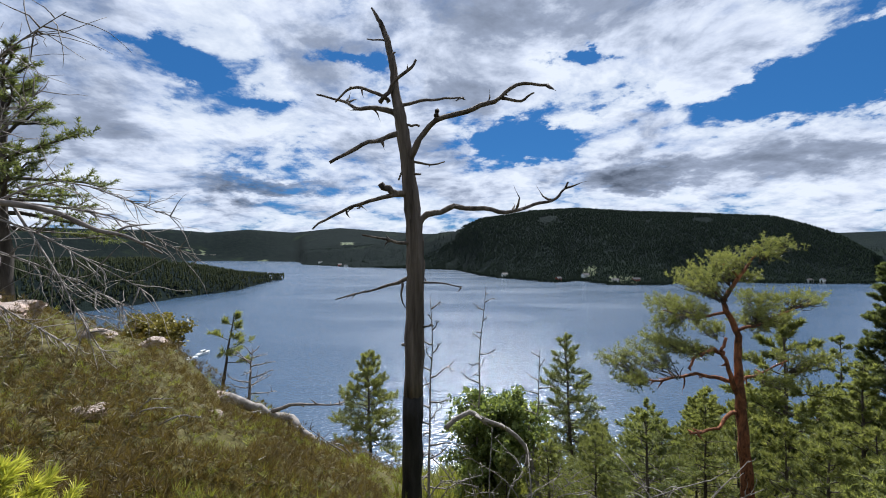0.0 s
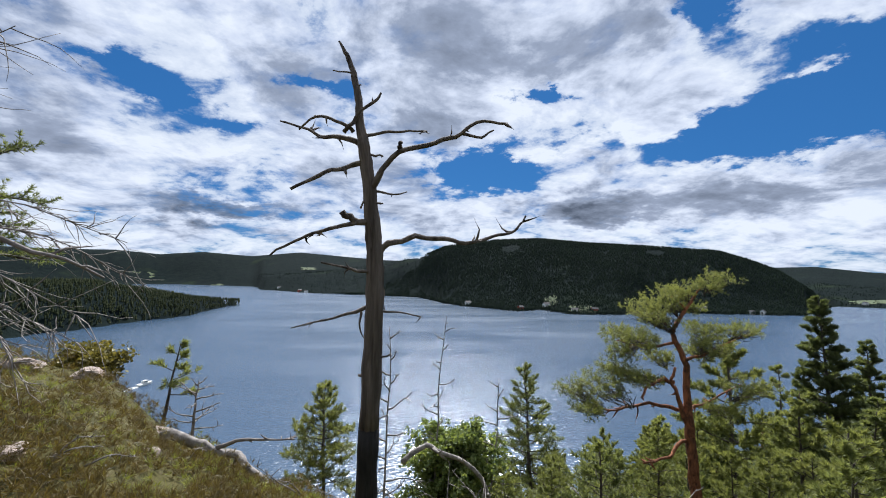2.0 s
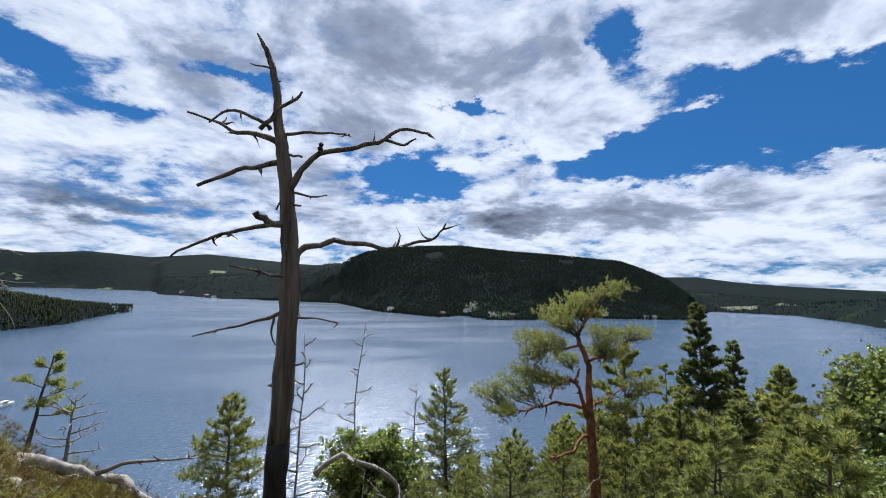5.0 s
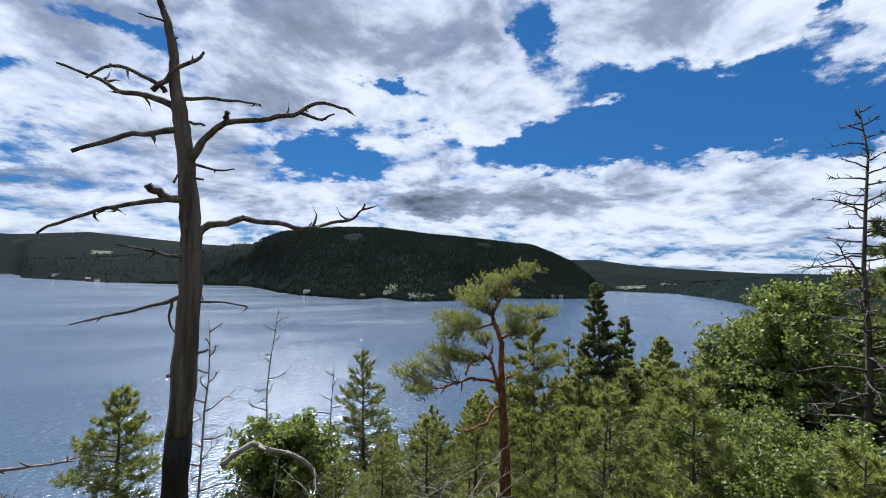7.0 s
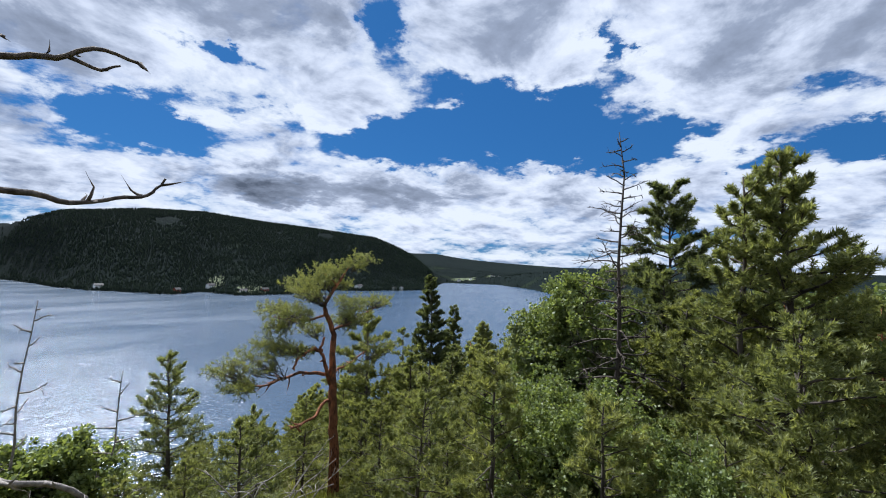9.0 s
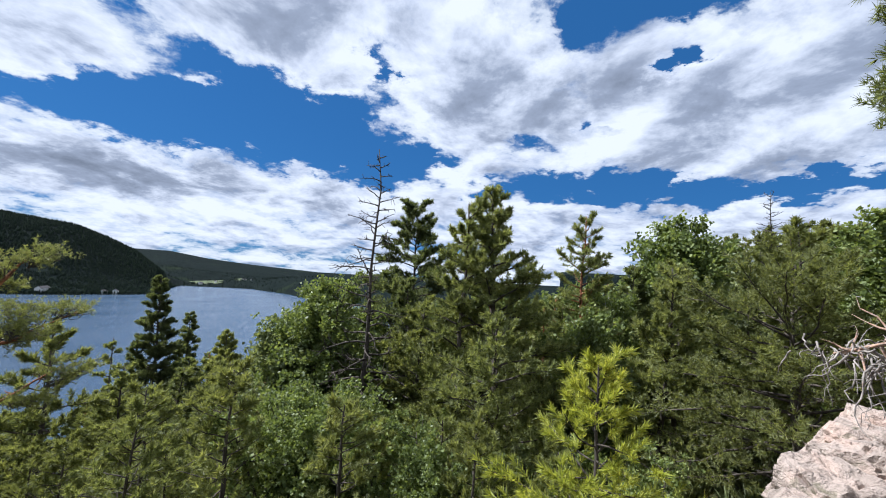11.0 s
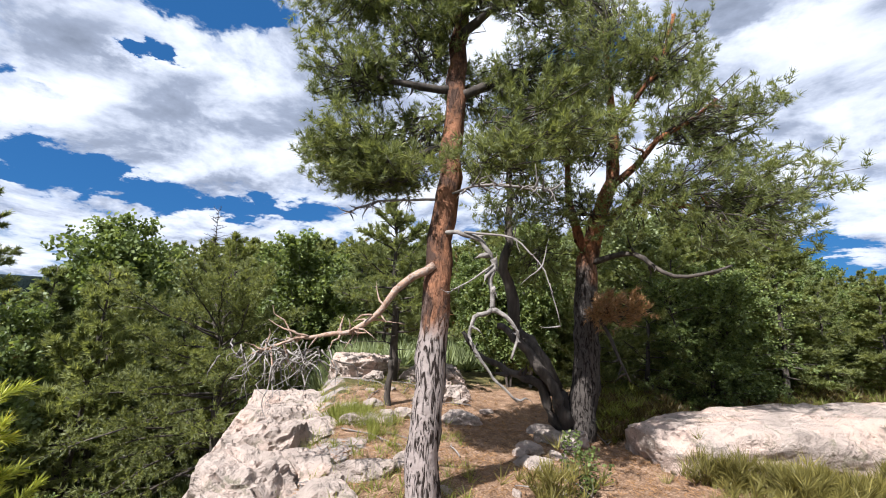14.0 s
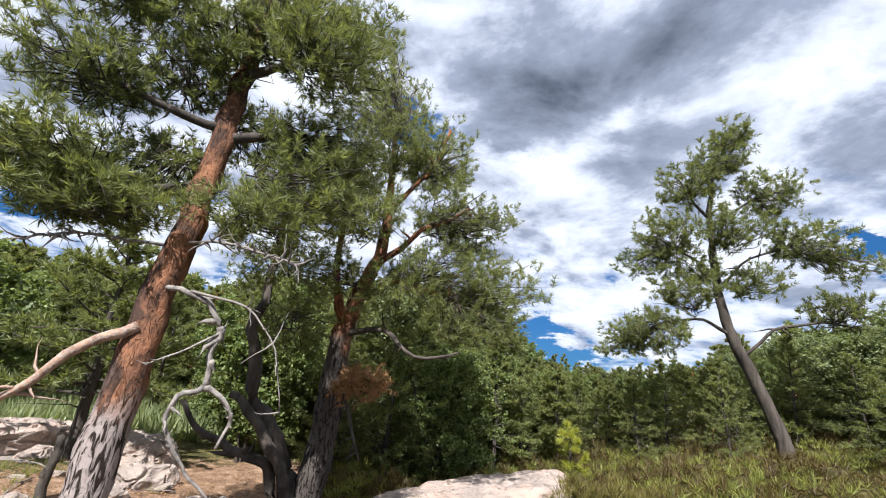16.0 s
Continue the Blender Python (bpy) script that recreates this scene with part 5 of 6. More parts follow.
CEILING_BACK = ((-180, 15), (-176, 10), (-173, 7.5), (-168, 4.8), (-162, 3.8), (-156, 5), (-150, 7), (-140, 10.5), (-125, 12))
# some of these points only keep the camera's view of the pines open
used = [(5.7, 7.9), (5.0, 6.9), (6.4, 8.8), (4.4, 6.1), (7.4, 9.0), (5.0, -1.35), (4.2, -0.7), (4.4, -1.5), (2.66, -3.75), (2.1, -6.9), (7.15, 9.85), (-6.55, -10.0)]
wrng = random.Random(5)


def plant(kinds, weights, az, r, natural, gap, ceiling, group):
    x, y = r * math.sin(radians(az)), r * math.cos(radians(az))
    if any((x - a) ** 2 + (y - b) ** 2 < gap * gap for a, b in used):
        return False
    if abs(az - 35.5) < 7 and r < 12:  # keeps the camera's sightline to the red pine open
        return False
    p = foot(x, y)
    h = min(natural, 1.6 + r * math.tan(radians(float(table(ceiling, az)) + wrng.uniform(-2.2, 0.6))) - p.z)
    if h < natural * 0.3:
        return False
    k = wrng.choices(FAR_KINDS if kinds is KINDS and r > 30 else kinds, weights)[0]
    full = 8.0 if kinds is KINDS else 3.0
    s = h / full
    wide = s * wrng.uniform(0.9, 1.3) if s < 0.9 else s * wrng.uniform(0.85, 1.1)
    m = Matrix.LocRotScale(p + Vector((0, 0, -0.05)), Euler((wrng.uniform(-0.05, 0.05), wrng.uniform(-0.05, 0.05), wrng.uniform(0, 6.28))), (wide, wide, s))
    tagged(copy_thing(k, m), group=group)
    used.append((x, y))
    return True


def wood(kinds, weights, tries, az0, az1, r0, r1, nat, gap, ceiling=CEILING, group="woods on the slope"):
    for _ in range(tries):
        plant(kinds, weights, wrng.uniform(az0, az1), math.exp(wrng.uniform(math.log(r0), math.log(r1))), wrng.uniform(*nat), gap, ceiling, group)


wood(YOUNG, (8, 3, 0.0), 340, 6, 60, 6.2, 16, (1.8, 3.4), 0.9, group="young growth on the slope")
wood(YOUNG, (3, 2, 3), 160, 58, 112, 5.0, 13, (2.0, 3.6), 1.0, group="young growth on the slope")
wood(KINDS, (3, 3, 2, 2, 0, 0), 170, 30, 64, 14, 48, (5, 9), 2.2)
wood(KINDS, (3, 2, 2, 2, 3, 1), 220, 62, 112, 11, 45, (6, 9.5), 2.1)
wood(KINDS, (3, 5, 2, 2, 2, 1), 420, 106, 150, 15, 85, (6, 9.5), 2.4)
wood(KINDS, (3, 4, 2, 2, 2, 1), 200, 150, 180, 20, 70, (6, 9.5), 2.4)
wood(KINDS, (3, 6, 2, 0, 2, 2), 200, 148, 180, 10.5, 22, (3.5, 6), 1.4)
wood(KINDS, (3, 6, 2, 0, 2, 2), 90, -180, -168, 11, 19, (5, 7.5), 1.3, CEILING_BACK)
wood(KINDS, (3, 6, 2, 0, 2, 2), 460, -180, -125, 13, 40, (3.2, 6.5), 1.4, CEILING_BACK)
wood(YOUNG, (3, 4, 3), 200, -180, -128, 11.5, 19, (1.6, 3.4), 0.9, CEILING_BACK, "undergrowth of the plateau")
wood(YOUNG, (3, 4, 3), 110, 158, 180, 9.5, 15, (1.6, 3.4), 0.9, CEILING, "undergrowth of the plateau")
for k in KINDS + FAR_KINDS + YOUNG:
    for o in (*k.children_recursive, k):
        bpy.data.objects.remove(o)

# ---- far woods ----
def far_woods(name, label, spots, mat=M_FOREST):
    """Conifers on the far hills: two stacked, ragged cones each."""
    rng = random.Random(11)
    v, f = [], []
    for x, y, z, h in spots:
        a0 = rng.uniform(0, 6)
        w = h * rng.uniform(0.2, 0.3)
        for z0, z1, ww in ((0.0, 0.65, 1.0), (0.4, 1.0, 0.62)):
            b = len(v)
            for k in range(5):
                a = a0 + k * 1.2566
                q = ww * w * rng.uniform(0.75, 1.2)
                v.append((x + math.cos(a) * q, y + math.sin(a) * q, z + h * z0))
            v.append((x, y, z + h * z1))
            f += [(b + k, b + (k + 1) % 5, b + 5) for k in range(5)]
    return tagged(new(name, flat_mesh(name, v, f, [mat])), label, "forest", kind="stuff")


def hill_spots(count, az0, az1, r0, r1, low, seed, clear=0.25, tall=(7, 13)):
    rng, out = random.Random(seed), []
    while len(out) < count:
        az, r = rng.uniform(az0, az1), math.sqrt(rng.uniform(r0 * r0, r1 * r1))
        x, y = r * math.sin(radians(az)), r * math.cos(radians(az))
        z = far_height(r, az, x, y)
        count -= 0.2
        if z > low and fractal(x, y, 0.008, 2, 9.0) < clear + 0.35:
            out.append((x, y, z - 0.5, rng.uniform(*tall)))
    return out


far_woods("far_forest", "conifer forest on the far hill, coloured dark for cloud shade", hill_spots(62000, -21, 49, 830, 1680, -59, 3, 0.25, (4, 8.5)))
far_woods("far_forest", "conifer forest on the low far shore, coloured dark for cloud shade", hill_spots(16000, -30, 75, 1500, 2900, -59, 4, 0.25, (4, 9)))
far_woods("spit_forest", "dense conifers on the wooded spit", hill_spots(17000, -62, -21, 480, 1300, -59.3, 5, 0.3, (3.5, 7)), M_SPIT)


# ---- houses, meadow and boat across the lake ----
def house(az, r, length, width, height, wall_mat, turn, label):
    x, y = r * math.sin(radians(az)), r * math.cos(radians(az))
    h = holder("house", pose(x, y, max(-59, far_height(r, az, x, y)), 0, 0, turn), label, "house", "houses on the far shore")
    l, w = length / 2, width / 2
    body = flat_mesh("wall", [(-l, -w, -2), (l, -w, -2), (l, w, -2), (-l, w, -2), (-l, -w, height), (l, -w, height), (l, w, height), (-l, w, height), (-l, 0, height + w * 0.8), (l, 0, height + w * 0.8)],
                     [(0, 1, 5, 4), (2, 3, 7, 6), (1, 2, 6, 9, 5), (3, 0, 4, 8, 7)], [wall_mat], False)
    under(h, "wall", body)
    e, t = 0.5, 0.25
    rf = []
    for s in (-1, 1):
        rf += [(-l - e, s * (w + e), height - e * 0.8), (l + e, s * (w + e), height - e * 0.8), (l + e, 0, height + w * 0.8), (-l - e, 0, height + w * 0.8)]
    rf += [(a, b, c + t) for a, b, c in rf]
    roof = flat_mesh("roof", rf, [(8, 9, 10, 11), (12, 13, 14, 15), (0, 1, 2, 3), (4, 5, 6, 7), (0, 1, 9, 8), (4, 5, 13, 12), (0, 3, 11, 8), (1, 2, 10, 9)], [M_SLATE], False)
    under(h, "roof", roof)
    for k in (-0.5, 0.0, 0.5):
        win = Shape()
        win.tube([(k * length * 0.6, -w - 0.05, 1.2), (k * length * 0.6, -w - 0.05, 2.6)], [0.8, 0.8], 4)
        under(h, "window", win.mesh("window", M_GLASS))
    return h


for az, r, a, b, c, mat, turn in ((19.0, 960, 16, 9, 5, M_WHITE, 20), (22.6, 880, 13, 8, 4.5, M_WHITE, -10), (15.6, 905, 12, 8, 4, M_REDPAINT, 30), (25.0, 905, 14, 8, 4, M_REDPAINT, 5), (-16.5, 2120, 16, 10, 6, M_WHITE, 0),
                                  (-14, 1880, 15, 10, 6, M_REDPAINT, 25), (-13.2, 1800, 14, 9, 5, M_WHITE, -30), (42.5, 1120, 18, 9, 5, M_WHITE, 40), (41.5, 1105, 12, 8, 4, M_WHITE, 10), (36.8, 1075, 40, 10, 5, M_WHITE, 35),
                                  (8.5, 1010, 14, 9, 5, M_WHITE, 12), (50.4, 1900, 16, 10, 6, M_WHITE, 12), (52, 2000, 14, 9, 6, M_WHITE, 50), (55, 2300, 24, 12, 8, M_WHITE, 0), (55.8, 2250, 16, 10, 7, M_WHITE, 20)):
    house(az, r, a, b, c, mat, turn, ("white wooden house" if mat is M_WHITE else "red wooden house") + " with dark roof on the far shore")


def meadow(az, r, wide, deep):
    """A mown field that lies on the far slope."""
    v, f, n = [], [], 10
    for i in range(n + 1):
        for j in range(n + 1):
            a = az + (i / n - 0.5) * wide * (1 + 0.2 * math.sin(j))
            q = r + (j / n - 0.5) * deep * (1 + 0.25 * math.sin(i * 1.7))
            x, y = q * math.sin(radians(a)), q * math.cos(radians(a))
            v.append((x, y, far_height(q, a, x, y) + 1.6))
    f = [(i * (n + 1) + j, i * (n + 1) + j + 1, (i + 1) * (n + 1) + j + 1, (i + 1) * (n + 1) + j) for i in range(n) for j in range(n)]
    return tagged(new("meadow", flat_mesh("meadow", v, f, [M_FIELD])), "light green mown meadow on the far shore", "meadow", kind="structure")


for spot in ((23.5, 900, 3.0, 60), (19.5, 985, 1.6, 60), (-24, 3150, 2, 120), (-13, 2900, 1.6, 110), (51, 2050, 3.0, 200), (56, 2350, 3.5, 240), (-31, 3650, 2, 90)):
    meadow(*spot)


def motor_boat():
    x, y = 290 * math.sin(radians(-30)), 290 * math.cos(radians(-30))
    boat = holder("motor_boat", pose(x, y, -60, 0, 0, 75), "small white motor boat under way on the lake", "boat")
    v, f, n = [], [], 9
    for i in range(n):
        u = i / (n - 1)
        w = 1.45 * min(1, (1 - u) * 2.2) ** 0.6 + 0.02
        xx = -4.5 + 9 * u
        v += [(xx, -w, 1.0 + 0.5 * u), (xx, -w * 0.7, -0.3), (xx, w * 0.7, -0.3), (xx, w, 1.0 + 0.5 * u)]
    for i in range(n - 1):
        a = i * 4
        f += [(a + k, a + k + 1, a + 5 + k, a + 4 + k) for k in range(3)] + [(a + 3, a, a + 4, a + 7)]
    f.append((0, 1, 2, 3))
    under(boat, "hull", flat_mesh("hull", v, f, [M_WHITE], False))
    c = bmesh.new()
    bmesh.ops.create_cube(c, size=1)
    bmesh.ops.scale(c, vec=(3.2, 2.0, 1.3), verts=c.verts)
    bmesh.ops.translate(c, vec=(-0.3, 0, 1.9), verts=c.verts)
    bmesh.ops.bevel(c, geom=c.edges[:], offset=0.25, segments=2, affect="EDGES")
    me = bpy.data.meshes.new("cabin")
    c.to_mesh(me), c.free()
    me.materials.append(M_WHITE)
    under(boat, "cabin", me)
    for s in (-1, 1):
        w = Shape()
        w.tube([(-1.5, s * 1.0, 2.1), (0.9, s * 1.0, 2.1)], [0.3, 0.3], 4)
        under(boat, "window", w.mesh("window", M_GLASS))
    foam = Shape()
    for s in (-1, 1):
        foam.tube([(-4.4, s * 0.6, 0.02), (-12, s * 1.6, 0.02), (-26, s * 3.0, 0.0)], [0.25, 0.3, 0.1], 6)
    tagged(new("wake", foam.mesh("wake", M_WHITE)), "white foam of the boat's wake", "wake", kind="stuff").matrix_basis = boat.matrix_basis


motor_boat()


# ---- rocks ----
def boulder(x, y, size, label, seed, sink=0.3, turn=0.0, cuts=13, category="rock", lift=0.0, name="rock", group=""):
    """A fractured granite block: planes cut off the sides of a lump, then cracks and grain."""
    rng = random.Random(seed)
    bm = bmesh.new()
    bmesh.ops.create_icosphere(bm, subdivisions=5 if max(size) > 0.4 else 3, radius=1)
    planes = [(Vector((0.06 * rng.uniform(-1, 1), 0.06 * rng.uniform(-1, 1), 1)).normalized(), rng.uniform(0.62, 0.75))]
    for k in range(cuts):
        a = k * 2.399 + rng.uniform(-0.4, 0.4)
        planes.append((Vector((math.cos(a), math.sin(a), rng.uniform(-0.25, 0.75))).normalized(), rng.uniform(0.58, 0.86)))
    for v in bm.verts:
        d = v.co.normalized()
        r = min([1.0] + [h / d.dot(n) for n, h in planes if d.dot(n) > 0.05])
        p = d * r
        q = Vector((p.x * size[0], p.y * size[1], p.z * size[2]))
        w = q * 2.9 + Vector((seed * 3.7, seed, 1))
        cell, _ = noise.voronoi(w + 0.25 * noise.noise_vector(w * 1.7))
        crack = max(0.0, 1 - (cell[1] - cell[0]) * 11)
        v.co = q + d * (0.05 * noise.fractal(w * 0.9, 0.9, 2.0, 5) - 0.085 * crack + 0.12 * (cell[0] - 0.4)) * min(1, max(size) * 1.6)
    me = bpy.data.meshes.new(name)
    bm.to_mesh(me), bm.free()
    me.materials.append(M_ROCK)
    if name == "granite_slab":
        me.polygons.foreach_set("use_smooth", [True] * len(me.polygons))
    ob = tagged(new(name, me), label, category, group)
    ob.matrix_basis = pose(x, y, ground_height(x, y, False) + size[2] * (1 - 2 * sink) * 0.5 + lift, rng.uniform(-6, 6), rng.uniform(-6, 6), turn)
    return ob


LEDGE = "weathered pinkish granite block of the cliff edge"
for i, (x, y, sx, sy, sz, turn) in enumerate(((4.2, -3.1, 0.65, 0.5, 0.42, 30), (5.1, -3.95, 0.7, 0.5, 0.55, 50), (6.1, -4.75, 1.0, 0.7, 0.7, 40), (7.1, -5.9, 1.2, 0.9, 0.7, 35), (3.6, -2.6, 0.5, 0.4, 0.35, 20),
                                              (5.0, -4.4, 0.6, 0.5, 0.25, 70), (4.2, -3.6, 0.7, 0.45, 0.2, 10), (6.4, -5.6, 0.8, 0.6, 0.35, 15), (8.6, -7.2, 1.3, 0.9, 0.6, 25), (7.2, -8.0, 1.2, 0.8, 0.5, 80), (5.6, -8.4, 0.9, 0.7, 0.4, 10), (4.6, -7.3, 0.55, 0.4, 0.22, 45))):
    boulder(x, y, (sx, sy, sz), LEDGE, i + 1, 0.42, turn, group="rocks of the ledge")
boulder(-0.5, -7.7, (2.7, 1.0, 0.6), "long smooth pale granite slab in the heather", 21, 0.44, 40, 5, name="granite_slab")
boulder(-1.7, -6.3, (0.9, 0.55, 0.3), "low pale granite slab in the heather", 22, 0.4, 10, 6, name="granite_slab")
boulder(-0.6, -3.3, (1.0, 0.55, 0.22), "flat pale granite slab in the heather", 23, 0.4, 5, 6, name="granite_slab")
for i, (x, y, s) in enumerate(((-2.75, 4.9, 0.2), (-3.1, 3.6, 0.22), (-6.4, 5.9, 0.7), (-4.6, 6.6, 0.3), (-7.4, 6.2, 0.9), (-3.7, 6.75, 0.25), (-5.3, 6.3, 0.35))):
    boulder(x, y, (s, s * 0.75, s * 0.3), "pale granite outcrop among the heather", 31 + i, 0.35, i * 40, group="outcrops in the heather")
for i in range(26):
    a, r = wrng.uniform(0, 6.28), wrng.uniform(0.2, 1) ** 0.5
    boulder(3.8 + math.cos(a) * r * 2.4, -5.2 + math.sin(a) * r * 2.2, (wrng.uniform(0.06, 0.2), wrng.uniform(0.06, 0.16), 0.05), "small loose granite stone in the needle litter", 60 + i, 0.35, wrng.uniform(0, 180), name="stone", group="loose stones")


for i in range(34):
    x, y = wrng.uniform(1.6, 6.6), wrng.uniform(-7.6, -3.0)
    if x - 2.0 < (-y - 3.0) * 0.25 and x < 2.2 or x > 2.2 - 1.25 * (y + 1.2):
        continue
    q = wrng.uniform(0.16, 0.46)
    boulder(x, y, (q, q * wrng.uniform(0.5, 0.8), q * 0.3), "flat pale granite hump showing through the needle litter", 120 + i, 0.42, wrng.uniform(0, 180), name="rock", group="humps of the ledge")


# ---- dead wood on the ground ----
def fallen(name, label, pts, r0, r1, mat, seed, twigs):
    p0 = Vector(pts[0])
    h = holder(name, p0, label, "dead wood")
    limb(h, [Vector(p) - p0 for p in pts], r0, r1, mat, np.random.default_rng(seed), 8, twigs, "stem")
    return h


def lie(x, y, up=0.05):
    return Vector((x, y, ground_height(x, y) + up))


LOG = [lie(-3.5, 6.6), lie(-3.0, 6.8, 0.12), lie(-2.6, 6.9, 0.22), lie(-2.2, 6.7, 0.12), lie(-1.85, 6.5, 0.02)]
log = fallen("fallen_log", "bleached fallen pine log lying over the edge", LOG, 0.09, 0.05, M_SILVER, 80, 4)
fork = LOG[1].lerp(LOG[2], 0.4) - LOG[0]
limb(log, [fork, fork + Vector((0.35, 0.05, 0.1)), fork + Vector((0.75, 0.1, 0.07)), fork + Vector((1.2, 0.05, 0.12))], 0.04, 0.01, M_TWIG, np.random.default_rng(81), 6, 9)
fallen("fallen_branch", "pale bent dead branch across the bushes", [Vector((0.05, 6.6, -1.2)), Vector((0.4, 6.7, -0.95)), Vector((0.8, 6.6, -1.1)), Vector((1.3, 6.6, -1.4)), Vector((1.7, 6.6, ground_height(1.7, 6.6)))], 0.045, 0.025, M_SILVER, 82, 6)
for i in range(46):
    a, r = wrng.uniform(-0.2, 2.9), wrng.uniform(5.0, 9.0)
    az = wrng.uniform(-4, 34)
    x, y = r * math.sin(radians(az)), r * math.cos(radians(az))
    t = wrng.uniform(0, 6.28)
    ln = wrng.uniform(0.6, 1.5)
    fallen("dead_twig", "thin bleached dead branch in the undergrowth", [lie(x, y, -0.05), lie(x, y, 0.3) + Vector((math.cos(t) * ln * 0.4, math.sin(t) * ln * 0.3, ln * 0.3)), lie(x, y, 0.4) + Vector((math.cos(t) * ln, math.sin(t) * ln * 0.6, ln * wrng.uniform(0.2, 0.7)))], 0.014, 0.004, M_SILVER, 100 + i, 5)
for i in range(30):
    x, y = wrng.uniform(1.0, 6.5), wrng.uniform(-8.5, -3.0)
    t, ln = wrng.uniform(0, 6.28), wrng.uniform(0.3, 0.9)
    fallen("dead_twig", "dry grey stick on the needle litter", [lie(x, y, 0.02), lie(x + math.cos(t) * ln / 2, y + math.sin(t) * ln / 2, 0.05), lie(x + math.cos(t) * ln, y + math.sin(t) * ln, 0.02)], 0.012, 0.004, M_TWIG, 200 + i, 3)
for i in range(6):
    az, r = wrng.uniform(-42, -12), wrng.uniform(2.6, 6)
    x, y = r * math.sin(radians(az)), r * math.cos(radians(az))
    t, ln = wrng.uniform(0, 6.28), wrng.uniform(0.3, 0.7)
    fallen("dead_twig", "bleached twig sticking out of the heather", [lie(x, y, 0.05), lie(x + math.cos(t) * ln / 2, y + math.sin(t) * ln / 2, 0.22), lie(x + math.cos(t) * ln, y + math.sin(t) * ln, 0.28)], 0.01, 0.003, M_SILVER, 300 + i, 6)
fallen("tree_stump", "thin dark broken stump on the ledge", [lie(4.9, -6.05, -0.1), lie(4.92, -6.05, 0.35), lie(4.88, -6.0, 0.72)], 0.06, 0.04, M_BARK_DARK, 90, 1)


def grey_thicket():
    """The dead pine top that leans over the heather, all silvery twigs."""
    rng = np.random.default_rng(85)
    base = foot(-6.4, 4.4)
    t = holder("leaning_dead_pine", base, "leaning silvery dead pine with a tangle of bare drooping twigs", "dead tree")
    h = lambda x, y, z: (x - base.x, y - base.y, z - base.z)
    limb(t, [(0, 0, -0.2), h(-5.9, 4.5, 1.2), h(-5.3, 4.5, 2.2), h(-4.7, 4.6, 2.15), h(-4.1, 4.8, 1.9), h(-3.4, 5.0, 1.6)], 0.09, 0.012, M_TWIG, rng, 8, 4, "trunk")
    ends = ((-5.6, 4.5, 1.9, -4.4, 4.7, 2.5, -3.2, 5.0, 2.0), (-5.5, 4.5, 1.8, -4.6, 4.6, 1.5, -3.5, 4.8, 0.9), (-5.2, 4.5, 2.1, -4.3, 4.4, 1.8, -3.3, 4.5, 1.2), (-5.7, 4.5, 1.6, -5.0, 4.5, 1.1, -4.2, 4.7, 0.5),
            (-5.0, 4.5, 2.2, -4.2, 5.2, 2.1, -3.3, 5.6, 1.5), (-4.8, 4.6, 2.1, -4.0, 4.3, 1.3, -3.6, 4.3, 0.6), (-5.9, 4.5, 1.2, -5.2, 4.2, 1.0, -4.4, 4.1, 0.4), (-5.4, 4.5, 2.1, -4.8, 4.3, 2.7, -4.3, 4.4, 3.4), (-5.2, 4.5, 2.2, -4.6, 4.1, 3.5, -3.5, 3.8, 3.85))
    for e in ends:
        _, path = limb(t, [h(*e[0:3]), h(*e[3:6]), h(*e[6:9])], 0.016, 0.004, M_TWIG, rng, 6, 6)
        s = Shape()
        for _ in range(26):
            q, d = along(path, rng.uniform(0.2, 1))
            tw = bent(rng, q, d + Vector(rng.normal(size=3)) * 0.6 + Vector((0, 0, -0.25)), rng.uniform(0.25, 0.8), 5, 0.22, -0.05)
            s.tube(tw, [0.0065, 0.006, 0.005, 0.004, 0.003, 0.002], 3)
        tagged(under(t, "twigwork", s.mesh("twigwork", M_SILVER)), kind="stuff")


grey_thicket()


# ---- silvery twigs of the low dead limb ----
def twig_tangle():
    rng = np.random.default_rng(86)
    at = Vector((4.15, -3.25, 1.2))
    t = holder("dead_branch_tangle", foot(4.15, -3.25), "tangled silvery dead twigs hanging over the ledge", "dead wood")
    g = foot(4.15, -3.25)
    s = Shape()
    for _ in range(75):
        q = at - g + Vector((rng.uniform(-0.7, 0.6), rng.uniform(-0.3, 0.3), rng.uniform(-0.1, 0.15)))
        tw = bent(rng, q, (rng.normal() * 0.7, rng.normal() * 0.6, -0.6), rng.uniform(0.2, 0.65), 9, 0.4, -0.09)
        s.tube(tw, [0.009, 0.0085, 0.008, 0.007, 0.006, 0.005, 0.004, 0.003, 0.0025, 0.002], 4)
    tagged(under(t, "twigwork", s.mesh("twigwork", M_SILVER)), kind="stuff")


twig_tangle()


# ---- heather, grass and litter ----
def carpet(name, label, count, area, mat, blades, length, width, spread, seed, up=1.0, category="heather", mound=0.0):
    rng = np.random.default_rng(seed)
    pos, way = [], []
    while len(pos) < count:
        az, r = area(rng)
        x, y = r * math.sin(radians(az)), r * math.cos(radians(az))
        n = fractal(x, y, 0.8, 3, seed)
        if n < -0.25:
            count -= 1
            continue
        pos.append((x, y, ground_height(x, y) - 0.02 + 0.05 * max(0, n) + rng.uniform(0, 1) * mound * (0.35 + max(0, n))))
        way.append((rng.normal() * 0.3, rng.normal() * 0.3, up))
    return tagged(new(name, scatter_mesh(name, pos, way, mat, blades, length, width, spread, rng=rng)), label, category, kind="stuff")


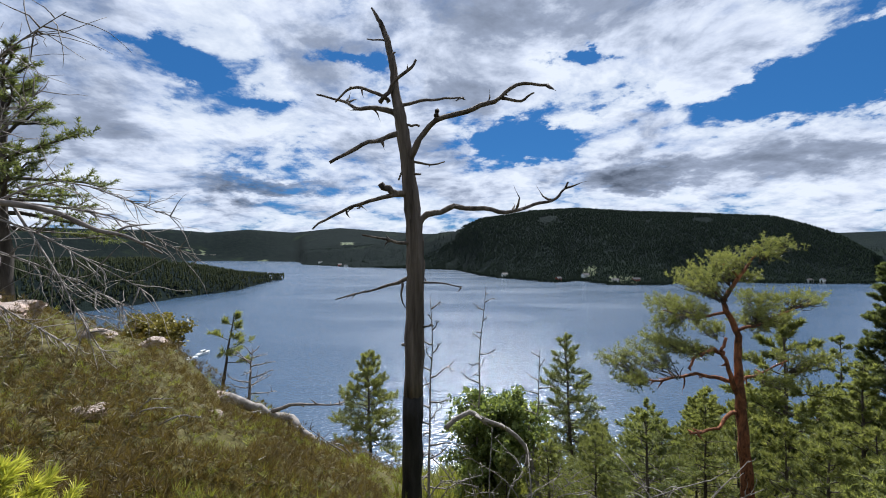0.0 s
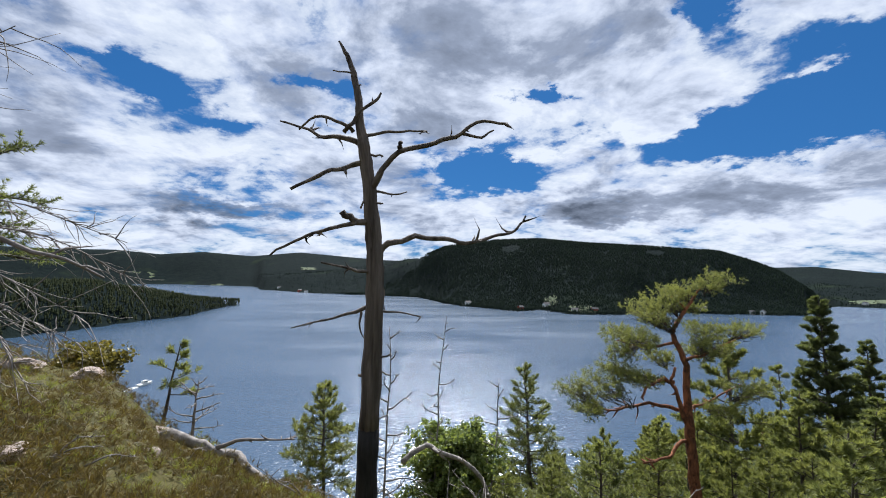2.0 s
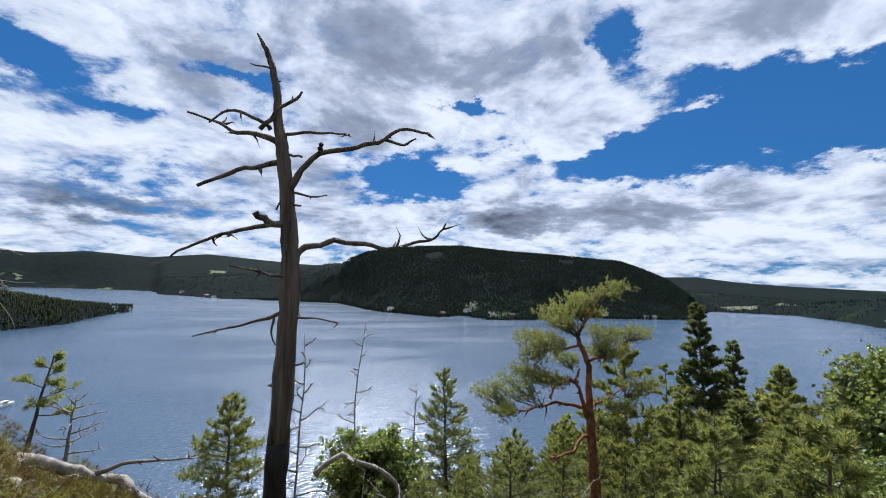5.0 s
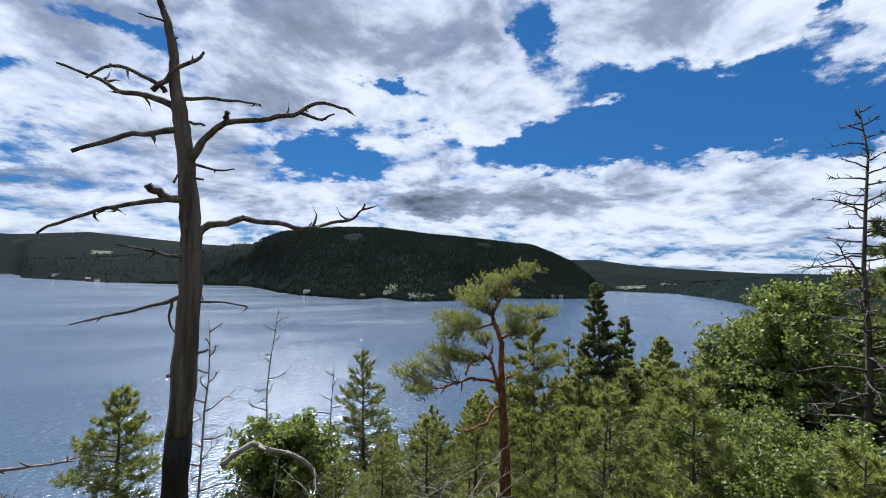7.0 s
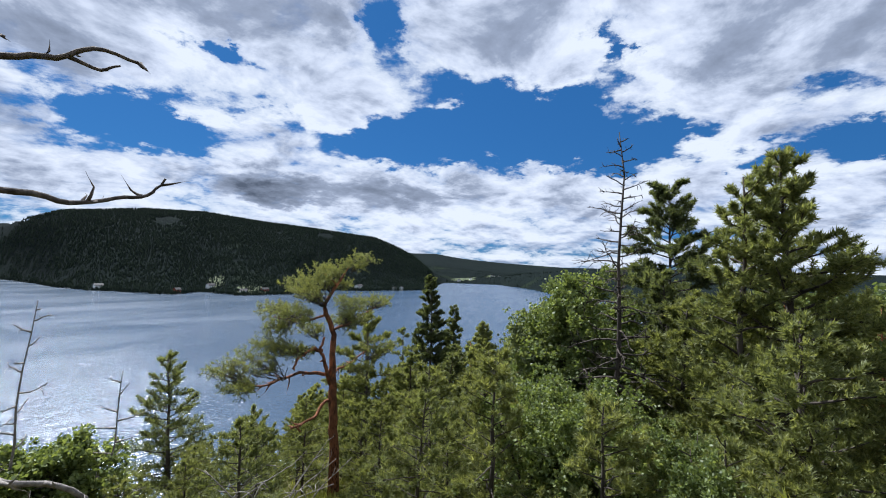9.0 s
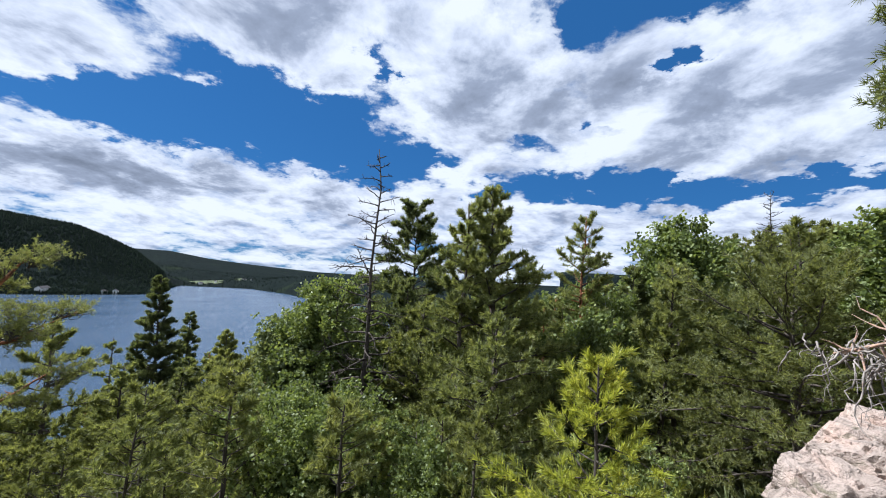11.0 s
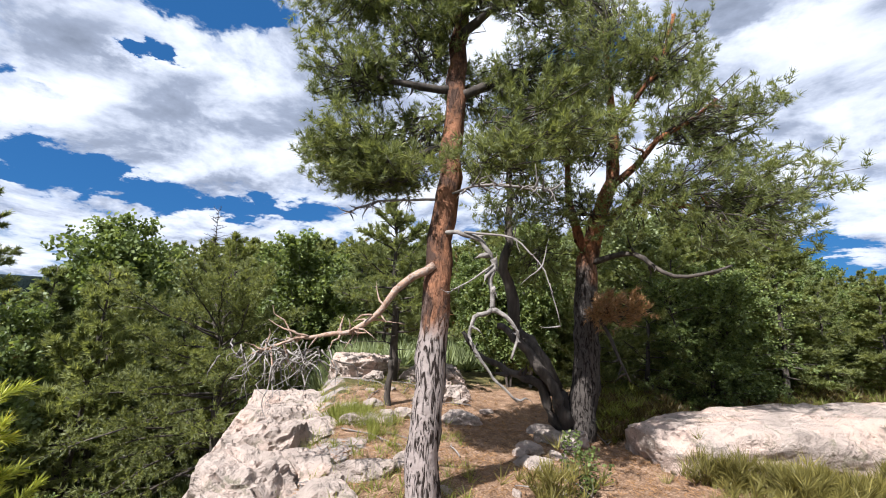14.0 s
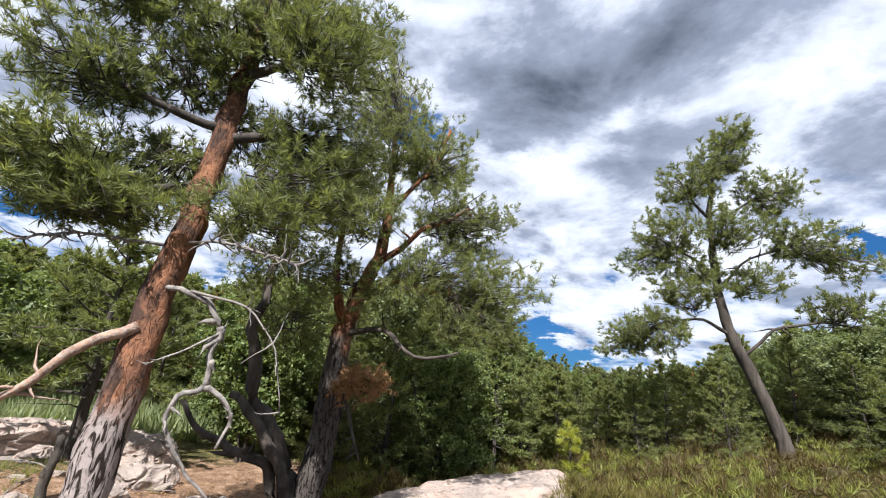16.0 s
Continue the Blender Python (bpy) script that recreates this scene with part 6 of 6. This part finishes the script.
slope = lambda g: (g.uniform(-80, -6), math.exp(g.uniform(math.log(1.3), math.log(13))))
bank = lambda g: (g.uniform(-195, -120), math.exp(g.uniform(math.log(7.0), math.log(18))))
near_bank = lambda g: (g.uniform(-187, -125), math.exp(g.uniform(math.log(3.4), math.log(7))))
steep = lambda g: (g.uniform(-6, 110), math.exp(g.uniform(math.log(2.2), math.log(30))))
wide_wood = lambda g: (g.uniform(105, 180), math.exp(g.uniform(math.log(12), math.log(60))))
carpet("heather", "brown and olive heather covering the slope", 19000, slope, M_HEATHER, 16, 0.085, 0.0065, 1.2, 1, mound=0.36)
carpet("grass", "green bilberry and grass among the heather", 6000, slope, M_GRASS, 13, 0.085, 0.006, 1.1, 2, category="grass", mound=0.22)
carpet("heather", "brown-green heather on the far side of the plateau", 9000, bank, M_HEATHER, 14, 0.16, 0.016, 1.0, 3, mound=0.42)
carpet("grass", "yellow-green shrubs and grass on the plateau", 4000, bank, M_GRASS, 14, 0.16, 0.014, 0.9, 4, category="grass", mound=0.45)
carpet("heather", "low heather round the granite slabs", 3000, near_bank, M_HEATH_GREEN, 18, 0.13, 0.009, 0.95, 5, mound=0.3)
carpet("undergrowth", "low green undergrowth on the steep slope", 9000, steep, M_GRASS, 14, 0.35, 0.03, 0.9, 6, category="undergrowth")
carpet("undergrowth", "low green undergrowth on the wood's floor", 9000, wide_wood, M_LEAF_ALDER, 12, 0.6, 0.08, 0.9, 7, category="undergrowth")
round_eye = lambda g: (g.uniform(-180, 180), math.exp(g.uniform(math.log(0.7), math.log(6))))


def plateau_heath():
    """Low heather round the viewpoint, thinning out on bare rock and needle litter."""
    rng = np.random.default_rng(14)
    pos, way = [], []
    for _ in range(9000):
        az, r = round_eye(rng)
        x, y = r * math.sin(radians(az)), r * math.cos(radians(az))
        if rockiness(x, y) + 0.7 * litter(x, y) + 0.3 * fractal(x, y, 0.9, 3, 4.0) > 0.42:
            continue
        pos.append((x, y, ground_height(x, y) + rng.uniform(-0.02, 0.08))), way.append((rng.normal() * 0.4, rng.normal() * 0.4, 1))
    return tagged(new("heather", scatter_mesh("heather", pos, way, M_HEATHER, 12, 0.1, 0.008, 1.1, rng=rng)), "low trodden heather round the viewpoint", "heather", kind="stuff")


plateau_heath()
clump = lambda g: (math.degrees(math.atan2(4.75 + g.normal() * 0.32, -4.85 + g.normal() * 0.3)), 6.8 + g.normal() * 0.3)
carpet("heather_clump", "bright green heather clump on the ledge", 420, clump, M_GRASS, 22, 0.2, 0.008, 0.8, 8)


def needle_litter():
    rng = np.random.default_rng(9)
    pos, way = [], []
    for _ in range(9000):
        x, y = 2.6 + rng.normal() * 1.8, -5.6 + rng.normal() * 1.8
        pos.append((x, y, ground_height(x, y) + 0.012)), way.append((rng.normal(), rng.normal(), 0.1))
    return tagged(new("needle_litter", scatter_mesh("needle_litter", pos, way, M_BROWN, 3, 0.07, 0.006, 0.5, rng=rng)), "dry brown pine needles strewn under the pines", "needles", kind="stuff")


needle_litter()
for cx, cy, n in ((0.3, -5.75, 300), (-0.1, -5.7, 320), (-0.5, -5.85, 300), (-0.95, -6.1, 300), (-1.6, -6.9, 260), (-2.2, -7.1, 240), (1.75, -4.6, 60)):
    ring = lambda g: (math.degrees(math.atan2(cx + g.normal() * 0.19, cy + g.normal() * 0.15)), math.hypot(cx, cy) + g.normal() * 0.13)
    carpet("heather_clump", "olive-green heather clump before the granite slab", n, ring, M_HEATH_GREEN, 18, 0.17, 0.01, 0.75, 11, mound=0.8)


def withered_branch():
    rng = np.random.default_rng(12)
    w, pos, way = Shape(), [], []
    b = holder("withered_branch", foot(1.6, -6.75), "withered rust-brown pine branch beside the dark trunk", "dead wood")
    z = 1.75 - foot(1.6, -6.75).z
    w.tube([(0.35, -0.1, z - 0.3), (0.15, 0, z - 0.05), (-0.2, 0.1, z)], [0.02, 0.014, 0.006], 5)
    w.tube([(0.42, -0.12, -0.1), (0.35, -0.1, z - 0.3)], [0.025, 0.02], 5)
    pad(w, pos, way, rng, (0.1, 0, z - 0.05), (-0.1, 0.1, z), (0.42, 0.3, 0.2), 34)
    under(b, "stem", w.mesh("stem", M_BARK_DARK))
    tagged(under(b, "needles", scatter_mesh("needles", pos, way, M_BROWN, 12, 0.08, 0.012, 0.9, rng=rng)), kind="stuff")


withered_branch()
ledge_grass = lambda g: (g.uniform(112, 150), math.exp(g.uniform(math.log(4.5), math.log(11))))
carpet("ledge_grass", "sparse heather and grass in the cracks of the ledge", 500, ledge_grass, M_GRASS, 16, 0.16, 0.008, 0.8, 10, category="grass")
grow(broadleaf, "sapling", 1.55, -4.9, 0.75, "thin leafy green sapling in the needle litter", "sapling", seed=95, spread=0.28, stems=2, leaf=0.022, count=4, dense=0.5, radius=0.01)
grow(conifer, "young_pine", -2.1, -9.6, 1.25, 0.02, "small bright green young pine in the heather", seed=96, spread=0.4, start=0.1, limbs=14, mat=M_NEEDLE_YOUNG, needle=(14, 0.1, 0.01, 0.9))
